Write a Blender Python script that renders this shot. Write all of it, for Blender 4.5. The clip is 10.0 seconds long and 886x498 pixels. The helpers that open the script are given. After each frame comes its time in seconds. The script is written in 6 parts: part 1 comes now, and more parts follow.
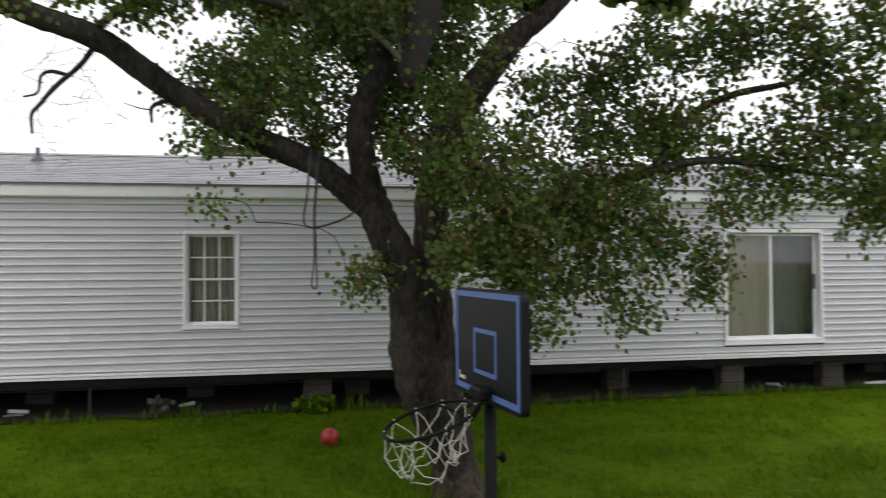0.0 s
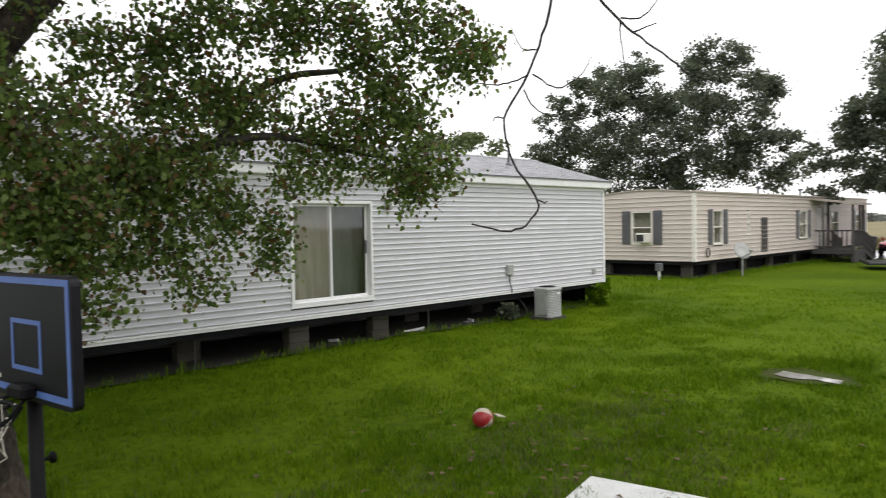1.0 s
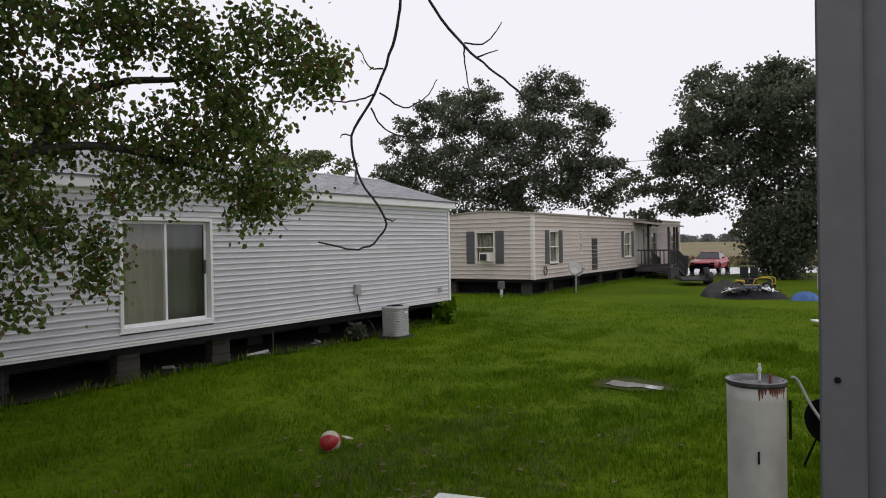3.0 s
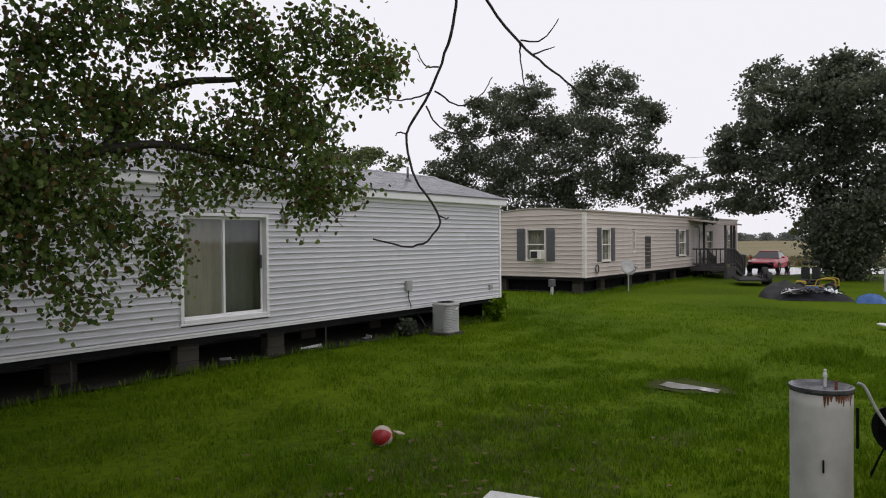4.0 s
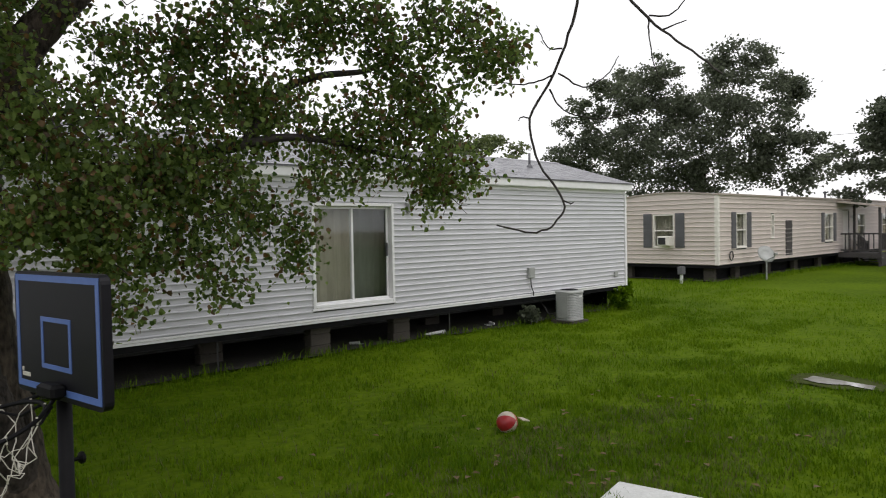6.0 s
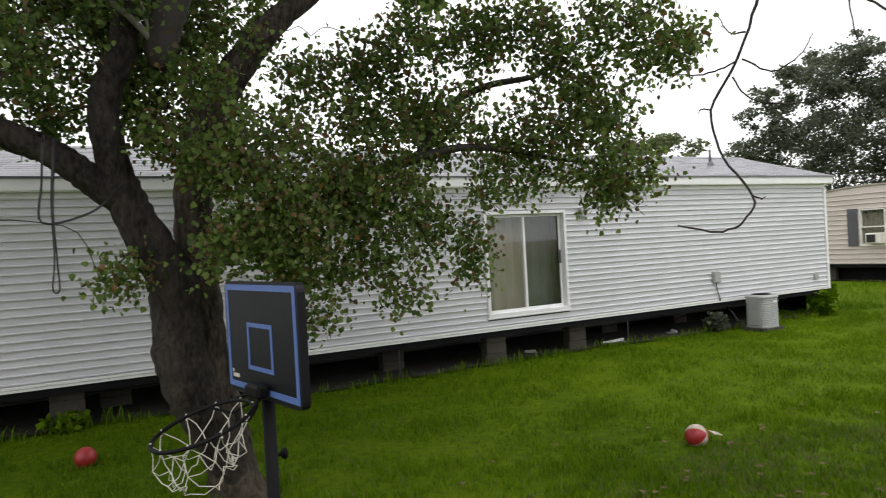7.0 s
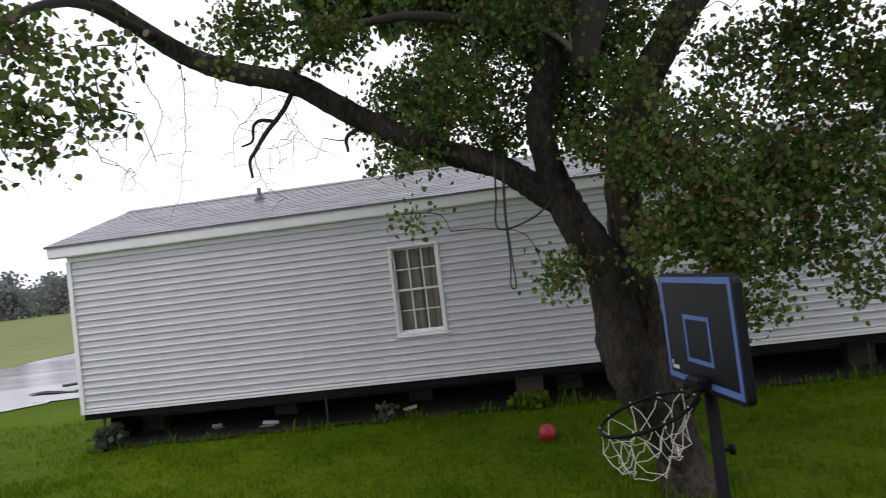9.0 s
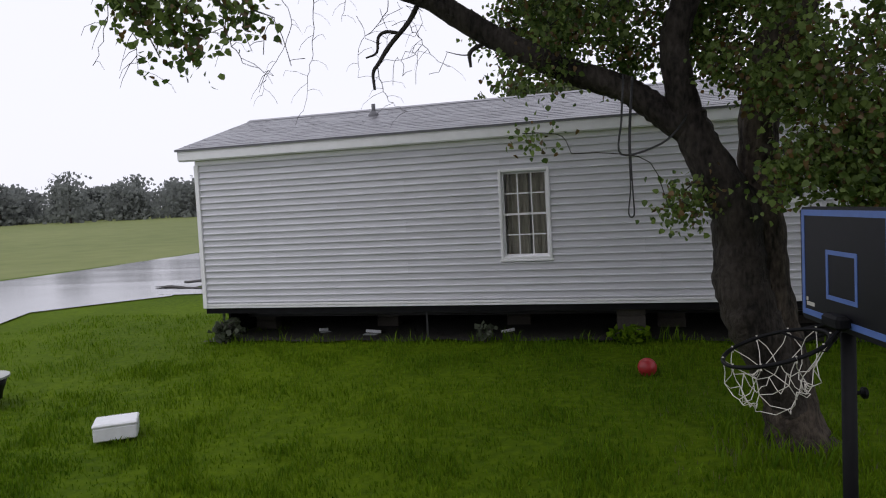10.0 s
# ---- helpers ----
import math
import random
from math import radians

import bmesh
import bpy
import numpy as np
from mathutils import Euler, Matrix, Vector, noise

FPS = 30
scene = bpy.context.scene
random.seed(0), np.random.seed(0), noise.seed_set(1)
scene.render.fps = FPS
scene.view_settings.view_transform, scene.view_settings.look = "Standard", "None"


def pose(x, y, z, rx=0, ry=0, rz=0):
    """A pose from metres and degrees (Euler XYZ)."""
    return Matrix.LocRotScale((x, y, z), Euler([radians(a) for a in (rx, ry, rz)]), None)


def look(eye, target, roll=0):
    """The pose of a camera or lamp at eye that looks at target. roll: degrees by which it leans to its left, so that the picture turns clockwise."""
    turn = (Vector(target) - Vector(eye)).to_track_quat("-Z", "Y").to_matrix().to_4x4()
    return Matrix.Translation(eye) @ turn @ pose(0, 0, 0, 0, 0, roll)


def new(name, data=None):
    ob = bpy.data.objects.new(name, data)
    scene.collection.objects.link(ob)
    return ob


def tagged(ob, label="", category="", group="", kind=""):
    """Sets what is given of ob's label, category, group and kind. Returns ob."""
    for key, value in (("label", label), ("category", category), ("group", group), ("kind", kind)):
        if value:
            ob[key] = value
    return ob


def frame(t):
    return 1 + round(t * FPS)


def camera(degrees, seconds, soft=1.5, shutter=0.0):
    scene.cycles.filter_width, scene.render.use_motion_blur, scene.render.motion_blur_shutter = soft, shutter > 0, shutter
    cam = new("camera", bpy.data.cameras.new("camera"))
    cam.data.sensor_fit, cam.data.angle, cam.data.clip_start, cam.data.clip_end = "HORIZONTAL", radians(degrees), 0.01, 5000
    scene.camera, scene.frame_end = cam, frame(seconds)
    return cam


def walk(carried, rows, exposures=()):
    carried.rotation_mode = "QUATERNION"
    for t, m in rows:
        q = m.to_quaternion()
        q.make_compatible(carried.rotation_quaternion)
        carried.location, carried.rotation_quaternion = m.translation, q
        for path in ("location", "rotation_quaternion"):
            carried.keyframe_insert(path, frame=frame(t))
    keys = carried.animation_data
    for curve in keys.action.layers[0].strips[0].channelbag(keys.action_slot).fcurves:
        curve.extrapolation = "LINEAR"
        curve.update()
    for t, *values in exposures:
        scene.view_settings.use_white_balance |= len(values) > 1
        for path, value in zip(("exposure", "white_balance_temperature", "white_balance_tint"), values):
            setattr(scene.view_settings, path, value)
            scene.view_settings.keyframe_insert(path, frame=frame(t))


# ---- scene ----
cam = camera(65.5, 10.0, 1.0, 0.18)
PATH = [
    (0, (-6.089, -9.817, 2.049), (-5.751, -7.846, 2.094), -0.4),
    (0.5, (-6.1, -9.853, 2.087), (-5.143, -8.097, 2.047), -0.7),
    (1, (-6.086, -9.9, 2.092), (-4.694, -8.466, 2.025), -1.1),
    (1.5, (-6.098, -9.851, 2.103), (-4.499, -8.65, 2.054), -1.2),
    (2, (-6.04, -9.849, 2.072), (-4.361, -8.762, 2.047), -0.7),
    (2.2, (-5.982, -9.862, 2.054), (-4.292, -8.792, 2.04), -1.0),
    (3.3, (-6.069, -9.87, 2.084), (-4.407, -8.757, 2.061), -0.7),
    (3.5, (-6.05, -9.84, 2.086), (-4.399, -8.711, 2.058), -0.4),
    (4, (-6.082, -9.845, 2.09), (-4.491, -8.633, 2.064), -0.5),
    (4.5, (-6.1, -9.841, 2.088), (-4.554, -8.573, 2.055), -0.3),
    (5, (-6.093, -9.838, 2.077), (-4.601, -8.505, 2.045), -0.3),
    (5.2, (-6.096, -9.848, 2.093), (-4.62, -8.5, 2.052), -0.5),
    (6.5, (-6.083, -9.791, 2.055), (-4.89, -8.186, 2.017), -2.0),
    (7, (-6.083, -9.778, 2.047), (-5.129, -8.02, 2.037), -3.2),
    (7.5, (-6.087, -9.792, 2.045), (-5.42, -7.906, 2.03), -3.5),
    (8, (-6.071, -9.83, 2.057), (-5.771, -7.853, 2.079), -5.3),
    (8.5, (-6.046, -9.801, 2.054), (-5.977, -7.803, 2.097), -5.7),
    (9, (-6.077, -9.833, 2.071), (-6.301, -7.847, 2.136), -6.9),
    (9.5, (-6.132, -9.851, 2.038), (-6.575, -7.901, 2.017), -7.5),
    (10, (-6.201, -9.865, 2.013), (-6.721, -7.937, 1.894), -2.9),
]
walk(
    cam,
    [(t, look(eye, target, roll)) for t, eye, target, roll in PATH],
    [
        (0, 0.54, 6500, 11), (0.5, 0.93, 6600, 10), (1, 0.72, 6600, 10), (1.5, 0.34, 6530, 12), (2, 0.0, 6430, 14), (3.5, -0.03, 6440, 15), (5, 0.03, 6480, 14),
        (6.5, 0.56, 6600, 10), (7, 0.72, 6600, 10), (7.5, 1.0, 6600, 11), (8, 1.1, 6500, 12), (8.5, 0.76, 6430, 13), (9, 0.4, 6230, 15), (10, 0.08, 6150, 17),
    ],
)

# ---- world and light: a low, white rain sky ----
world = bpy.data.worlds.new("overcast_sky")
scene.world = world
world.use_nodes = True
wn, wl = world.node_tree.nodes, world.node_tree.links
wn.clear()
sky = wn.new("ShaderNodeTexSky")
sky.sky_type, sky.sun_disc = "NISHITA", False
sky.sun_elevation, sky.sun_rotation = radians(48), radians(200)
sky.air_density, sky.dust_density = 1.0, 6.0
cloud = wn.new("ShaderNodeMix")
cloud.data_type, cloud.blend_type = "RGBA", "MIX"
cloud.inputs[0].default_value = 0.93
cloud.inputs[7].default_value = (9.55, 9.6, 9.85, 1)
wl.new(sky.outputs[0], cloud.inputs[6])
wbg = wn.new("ShaderNodeBackground")
wbg.inputs[1].default_value = 0.1
wl.new(cloud.outputs[2], wbg.inputs[0])
wl.new(wbg.outputs[0], wn.new("ShaderNodeOutputWorld").inputs[0])
sun_data = bpy.data.lights.new("sun", "SUN")
sun_data.energy, sun_data.angle, sun_data.color = 0.6, radians(40), (1.0, 0.98, 0.95)
sun = new("sun", sun_data)
sun.matrix_world = look((0, 0, 30), (4, 12, 0))


# ---- materials ----
def mat(name, base, rough=0.6, vary=0.15, grain=30.0, blotch=1.2, bump=0.0, metal=0.0, hue=None, island=0.0, spec=0.5, trans=0.0, stretch=(1, 1, 1), pick=False, sharp=0.4):
    """A procedural surface: base colour broken up by fine grain and broad blotches, with matching relief."""
    m = bpy.data.materials.new(name)
    m.use_nodes = True
    n, l = m.node_tree.nodes, m.node_tree.links
    b = n["Principled BSDF"]
    b.inputs["Roughness"].default_value, b.inputs["Metallic"].default_value = rough, metal
    b.inputs["Specular IOR Level"].default_value = spec
    co = n.new("ShaderNodeTexCoord")
    mp = n.new("ShaderNodeMapping")
    mp.inputs["Scale"].default_value = stretch
    l.new(co.outputs["Object"], mp.inputs[0])
    fine, broad = n.new("ShaderNodeTexNoise"), n.new("ShaderNodeTexNoise")
    fine.inputs["Scale"].default_value, broad.inputs["Scale"].default_value = grain, blotch
    fine.inputs["Detail"].default_value, broad.inputs["Detail"].default_value = 5, 4
    for t in (fine, broad):
        l.new(mp.outputs[0], t.inputs[0])
    add = n.new("ShaderNodeMath")
    add.operation = "ADD"
    l.new(fine.outputs[0], add.inputs[0])
    l.new(broad.outputs[0], add.inputs[1])
    last = add.outputs[0]
    if island or pick:
        g = n.new("ShaderNodeNewGeometry" if island else "ShaderNodeObjectInfo")
        k = n.new("ShaderNodeMath")
        k.operation = "MULTIPLY_ADD"
        k.inputs[1].default_value = island or pick
        l.new(g.outputs["Random Per Island" if island else "Random"], k.inputs[0])
        l.new(last, k.inputs[2])
        sh = n.new("ShaderNodeMath")
        sh.operation = "SUBTRACT"
        sh.inputs[1].default_value = (island or pick) / 2
        l.new(k.outputs[0], sh.inputs[0])
        last = sh.outputs[0]
    ramp = n.new("ShaderNodeMapRange")
    ramp.inputs["From Min"].default_value, ramp.inputs["From Max"].default_value = 1 - sharp, 1 + sharp
    l.new(last, ramp.inputs[0])
    mix = n.new("ShaderNodeMix")
    mix.data_type = "RGBA"
    other = hue or [c * (1 + vary) for c in base]
    mix.inputs[6].default_value = (*[c * (1 - vary) for c in base], 1)
    mix.inputs[7].default_value = (*other, 1)
    l.new(ramp.outputs[0], mix.inputs[0])
    l.new(mix.outputs[2], b.inputs["Base Color"])
    if bump:
        bp = n.new("ShaderNodeBump")
        bp.inputs["Strength"].default_value, bp.inputs["Distance"].default_value = 1.0, bump
        l.new(add.outputs[0], bp.inputs["Height"])
        l.new(bp.outputs[0], b.inputs["Normal"])
    if trans:
        b.inputs["Subsurface Weight"].default_value = 0.0
        tr, ms = n.new("ShaderNodeBsdfTranslucent"), n.new("ShaderNodeMixShader")
        l.new(mix.outputs[2], tr.inputs[0])
        ms.inputs[0].default_value = trans
        l.new(b.outputs[0], ms.inputs[1])
        l.new(tr.outputs[0], ms.inputs[2])
        l.new(ms.outputs[0], n["Material Output"].inputs[0])
    return m


def glass_mat(name, tint, rough=0.03):
    m = bpy.data.materials.new(name)
    m.use_nodes = True
    b = m.node_tree.nodes["Principled BSDF"]
    b.inputs["Base Color"].default_value = (*tint, 1)
    b.inputs["Roughness"].default_value, b.inputs["Transmission Weight"].default_value, b.inputs["IOR"].default_value = rough, 1.0, 1.45
    return m


M = {
    "siding": mat("white_vinyl_siding", (0.6, 0.6, 0.635), 0.5, 0.09, 6, 0.7, pick=0.35, stretch=(0.4, 1, 3)),
    "trim": mat("white_vinyl_trim", (0.78, 0.78, 0.79), 0.4, 0.06, 8, 1.0),
    "siding2": mat("cream_vinyl_siding", (0.62, 0.545, 0.51), 0.5, 0.12, 5, 0.5, pick=0.4, hue=(0.68, 0.605, 0.565), stretch=(0.4, 1, 3)),
    "trim2": mat("cream_trim", (0.74, 0.71, 0.66), 0.45, 0.06, 8, 1.0),
    "shingle": mat("grey_asphalt_shingle", (0.17, 0.17, 0.185), 0.35, 0.28, 60, 2.0, bump=0.004, island=0.8),
    "roof2": mat("rusty_white_metal_roof", (0.5, 0.47, 0.44), 0.45, 0.3, 8, 0.6, hue=(0.35, 0.28, 0.22)),
    # concrete far darker than its own grey, underfloor shade put into it
    "concrete": mat("shade_dark_weathered_block", (0.06, 0.054, 0.046), 0.9, 0.3, 40, 4, bump=0.004, spec=0.2),
    "slab": mat("pale_wet_concrete", (0.5, 0.51, 0.5), 0.35, 0.2, 40, 4, bump=0.002),
    "dark": mat("dark_steel", (0.02, 0.02, 0.022), 0.5, 0.3, 20, 3),
    # near black for belly sheet and for shade under the floors
    "under": mat("belly_and_shade_black", (0.012, 0.012, 0.013), 0.9, 0.4, 6, 1, spec=0.05),
    # soil taken near black, shade under the homes put into its colour
    "soil": mat("shade_dark_soil", (0.022, 0.019, 0.015), 0.9, 0.4, 20, 2, bump=0.02),
    "shutter": mat("grey_plastic_shutter", (0.10, 0.10, 0.11), 0.5, 0.15, 20, 2),
    "curtain": mat("beige_curtain", (0.34, 0.31, 0.25), 0.9, 0.2, 12, 3, stretch=(4, 4, 0.4)),
    # grey-green cloth colour imitates the darker reflection in the right pane
    "curtain_reflection": mat("grey_green_reflection_cloth", (0.14, 0.15, 0.13), 0.9, 0.2, 12, 3, stretch=(4, 4, 0.4)),
    # indoor dimness put into the wall colour
    "room": mat("shade_dark_room_wall", (0.09, 0.09, 0.085), 0.9, 0.15, 8, 1),
    "glass": glass_mat("window_glass", (0.9, 0.93, 0.92)),
    "bark": mat("grey_brown_bark", (0.02, 0.016, 0.012), 0.8, 0.5, 30, 4.5, bump=0.035, hue=(0.085, 0.068, 0.052), spec=0.2, sharp=0.22, stretch=(1, 1, 0.45)),
    "limb": mat("dark_wet_limb_bark", (0.016, 0.013, 0.011), 0.75, 0.5, 30, 4.5, bump=0.03, hue=(0.05, 0.042, 0.035), spec=0.2, sharp=0.22, stretch=(1, 1, 0.45)),
    "twig": mat("dark_twig_bark", (0.035, 0.03, 0.026), 0.8, 0.3, 40, 5),
    "leaf": mat("green_leaf", (0.088, 0.165, 0.03), 0.5, 0.4, 14, 0.9, island=1.0, hue=(0.195, 0.275, 0.063), trans=0.6),
    "leaf_old": mat("yellowing_leaf", (0.10, 0.075, 0.03), 0.5, 0.4, 14, 2, island=0.9, hue=(0.17, 0.10, 0.03), trans=0.35),
    # oak leaf base raised towards grey, distant rain haze put into the colour
    "leaf_dark": mat("dark_oak_leaf", (0.09, 0.11, 0.07), 0.5, 0.35, 3, 0.35, island=0.7, hue=(0.15, 0.175, 0.115), trans=0.55),
    "leaf_light": mat("light_green_leaf", (0.07, 0.10, 0.03), 0.5, 0.3, 6, 0.5, island=0.8, hue=(0.14, 0.17, 0.06), trans=0.3),
    # pale grey leaf colour stands in for rain haze over the far woods
    "leaf_hazed": mat("hazed_woods_leaf", (0.2, 0.215, 0.2), 0.8, 0.08, 0.4, 0.05, island=0.05, hue=(0.22, 0.235, 0.22), trans=0.5, spec=0.1),
    "field": mat("pale_field_grass", (0.13, 0.165, 0.05), 0.8, 0.2, 0.5, 0.03, hue=(0.18, 0.20, 0.07), spec=0.1),
    "field_dry": mat("tan_rushes_field", (0.17, 0.145, 0.075), 0.8, 0.2, 0.5, 0.05, hue=(0.22, 0.19, 0.10), spec=0.1),
    "deadwood": mat("pale_dead_wood", (0.22, 0.20, 0.175), 0.8, 0.3, 30, 4, bump=0.005),
    "grass": mat("wet_lawn_grass", (0.055, 0.135, 0.001), 0.7, 0.25, 5, 0.22, island=0.4, hue=(0.138, 0.222, 0.003), trans=0.3, spec=0.15),
    "turf": mat("lawn_turf", (0.04, 0.085, 0.001), 0.9, 0.35, 9, 0.22, hue=(0.095, 0.146, 0.002), spec=0.05, bump=0.02),
    "dry": mat("dry_grass_stem", (0.16, 0.14, 0.06), 0.7, 0.3, 5, 0.3, island=0.8, hue=(0.09, 0.12, 0.03), trans=0.2),
    "board": mat("black_backboard_plastic", (0.008, 0.008, 0.011), 0.4, 0.3, 20, 3, spec=0.25),
    "blue": mat("blue_painted_border", (0.09, 0.16, 0.42), 0.4, 0.12, 25, 4),
    "black": mat("black_painted_steel", (0.006, 0.006, 0.007), 0.55, 0.3, 30, 4, spec=0.12),
    "net": mat("off_white_net_cord", (0.55, 0.53, 0.47), 0.8, 0.15, 60, 6),
    "red": mat("red_rubber", (0.30, 0.016, 0.02), 0.4, 0.2, 20, 6),
    "white": mat("white_plastic", (0.68, 0.69, 0.70), 0.45, 0.1, 20, 4),
    "tan": mat("soiled_white_leather", (0.42, 0.37, 0.30), 0.6, 0.2, 20, 6),
    "ac": mat("grey_painted_steel", (0.33, 0.34, 0.33), 0.5, 0.15, 30, 4),
    "tank": mat("chalky_white_paint", (0.50, 0.50, 0.47), 0.6, 0.22, 7, 2.2, bump=0.003),
    "rust": mat("rusty_steel", (0.16, 0.055, 0.025), 0.8, 0.5, 25, 5, bump=0.004),
    "post": mat("grey_painted_post", (0.13, 0.13, 0.145), 0.5, 0.15, 30, 3),
    "deck": mat("weathered_deck_board", (0.18, 0.16, 0.13), 0.8, 0.3, 30, 3, stretch=(0.3, 3, 1), pick=0.5),
    "wood": mat("dark_weathered_wood", (0.05, 0.045, 0.045), 0.7, 0.3, 20, 3),
    "paint_red": mat("red_car_paint", (0.45, 0.012, 0.03), 0.25, 0.1, 5, 1),
    "rubber": mat("tyre_rubber", (0.012, 0.012, 0.012), 0.7, 0.3, 30, 4),
    "yellow": mat("yellow_machine_paint", (0.38, 0.27, 0.02), 0.5, 0.2, 15, 3),
    "tarp": mat("blue_tarpaulin", (0.02, 0.09, 0.28), 0.4, 0.25, 15, 4, bump=0.01),
    "canvas": mat("grey_canvas", (0.015, 0.016, 0.02), 0.6, 0.5, 9, 5, bump=0.01, hue=(0.035, 0.037, 0.045), spec=0.1, stretch=(0.25, 2.5, 1)),
    "hose": mat("green_garden_hose", (0.02, 0.10, 0.05), 0.4, 0.2, 30, 5),
    "wet": mat("wet_asphalt", (0.07, 0.07, 0.074), 0.13, 0.6, 1.6, 0.5, spec=0.6, hue=(0.2, 0.2, 0.21), stretch=(1, 0.25, 1)),
    # pale base puts some of the mirrored sky into the puddle's colour
    "water": mat("rain_puddle", (0.24, 0.23, 0.21), 0.05, 0.2, 5, 1, spec=1.0),
    "mud": mat("muddy_soil", (0.06, 0.06, 0.02), 0.9, 0.4, 20, 4, bump=0.015, hue=(0.05, 0.075, 0.015), spec=0.05),
    "lidwet": mat("dark_wet_steel", (0.03, 0.033, 0.04), 0.25, 0.5, 12, 5, hue=(0.10, 0.10, 0.11)),
    "glassdark": mat("tinted_glass", (0.015, 0.017, 0.02), 0.08, 0.2, 3, 1),
    "steel": mat("galvanised_steel", (0.45, 0.46, 0.47), 0.4, 0.2, 30, 5, metal=0.8),
}


# ---- mesh helpers ----
class MB:
    """Gathers vertices and faces for one mesh."""

    def __init__(self):
        self.v, self.f = [], []

    def poly(self, verts, faces):
        k = len(self.v)
        self.v += [tuple(p) for p in verts]
        self.f += [tuple(i + k for i in f) for f in faces]
        return self

    def box(self, x0, y0, z0, x1, y1, z1, bevel=0.0, m=None):
        if bevel <= 0:
            vs = [(x, y, z) for z in (z0, z1) for y in (y0, y1) for x in (x0, x1)]
            fs = [(0, 2, 3, 1), (4, 5, 7, 6), (0, 1, 5, 4), (2, 6, 7, 3), (0, 4, 6, 2), (1, 3, 7, 5)]
        else:
            b = bevel
            prof = [(x0 + b, y0), (x1 - b, y0), (x1, y0 + b), (x1, y1 - b), (x1 - b, y1), (x0 + b, y1), (x0, y1 - b), (x0, y0 + b)]
            cx, cy = (x0 + x1) / 2, (y0 + y1) / 2
            inn = [(p + (b if p < cx else -b), q + (b if q < cy else -b)) for p, q in prof]
            vs = [(*p, z0) for p in inn] + [(*p, z0 + b) for p in prof] + [(*p, z1 - b) for p in prof] + [(*p, z1) for p in inn]
            fs = [tuple(range(7, -1, -1)), tuple(range(24, 32))]
            for r in range(3):
                fs += [(r * 8 + i, r * 8 + (i + 1) % 8, r * 8 + 8 + (i + 1) % 8, r * 8 + 8 + i) for i in range(8)]
        if m is not None:
            vs = [m @ Vector(p) for p in vs]
        return self.poly(vs, fs)

    def lathe(self, prof, n=20, m=None, close=True):
        """prof: rows of radius and height, turned about z."""
        vs = [(r * math.cos(2 * math.pi * i / n), r * math.sin(2 * math.pi * i / n), z) for r, z in prof for i in range(n)]
        fs = [(a * n + i, a * n + (i + 1) % n, (a + 1) * n + (i + 1) % n, (a + 1) * n + i) for a in range(len(prof) - 1) for i in range(n)]
        if close:
            fs += [tuple(range(n - 1, -1, -1)), tuple(range((len(prof) - 1) * n, len(prof) * n))]
        if m is not None:
            vs = [m @ Vector(p) for p in vs]
        return self.poly(vs, fs)

    def tube(self, pts, radii, n=8, wob=0.0, caps=True, rng=random):
        """A tapered tube along a line of points."""
        pts = [Vector(p) for p in pts]
        if not hasattr(radii, "__len__"):
            radii = [radii] * len(pts)
        up, vs = None, []
        for k, p in enumerate(pts):
            d = (pts[min(k + 1, len(pts) - 1)] - pts[max(k - 1, 0)])
            d = d.normalized() if d.length > 1e-9 else Vector((0, 0, 1))
            if up is None:
                up = d.orthogonal().normalized()
            up = (up - d * up.dot(d))
            up = up.normalized() if up.length > 1e-6 else d.orthogonal().normalized()
            side = d.cross(up)
            for i in range(n):
                a = 2 * math.pi * i / n
                r = radii[k] * (1 + (wob * (rng.random() - 0.5) if wob else 0))
                vs.append(p + (up * math.cos(a) + side * math.sin(a)) * r)
        fs = [(a * n + i, a * n + (i + 1) % n, (a + 1) * n + (i + 1) % n, (a + 1) * n + i) for a in range(len(pts) - 1) for i in range(n)]
        if caps:
            fs += [tuple(range(n - 1, -1, -1)), tuple(range((len(pts) - 1) * n, len(pts) * n))]
        return self.poly(vs, fs)

    def mesh(self, name, material, smooth=False):
        me = bpy.data.meshes.new(name)
        me.from_pydata(self.v, [], self.f)
        for x in material if isinstance(material, (list, tuple)) else [material]:
            me.materials.append(x)
        if smooth:
            me.polygons.foreach_set("use_smooth", [True] * len(me.polygons))
        me.update()
        return me


def thing(name, label, category, at=(0, 0, 0), turn=0.0, group="", kind=""):
    ob = tagged(new(name), label, category, group, kind)
    ob.empty_display_size = 0.1
    ob.matrix_world = pose(*at, 0, 0, turn)
    return ob


def part(name, mb, material, parent, label="", smooth=False, m=None):
    me = mb if isinstance(mb, bpy.types.Mesh) else mb.mesh(name, material, smooth)
    ob = new(name, me)
    ob.parent = parent
    if m is not None:
        ob.matrix_basis = m
    return tagged(ob, label)


def spline(pts, per=5):
    """A smooth line through the points."""
    p = [Vector(q) for q in pts]
    p = [p[0] * 2 - p[1]] + p + [p[-1] * 2 - p[-2]]
    out = []
    for i in range(1, len(p) - 2):
        for k in range(per):
            t = k / per
            out.append(0.5 * (2 * p[i] + (p[i + 1] - p[i - 1]) * t + (2 * p[i - 1] - 5 * p[i] + 4 * p[i + 1] - p[i + 2]) * t * t + (3 * p[i] - p[i - 1] - 3 * p[i + 1] + p[i + 2]) * t ** 3))
    return out + [p[-2]]


# ---- ground ----
rngg = random.Random(5)


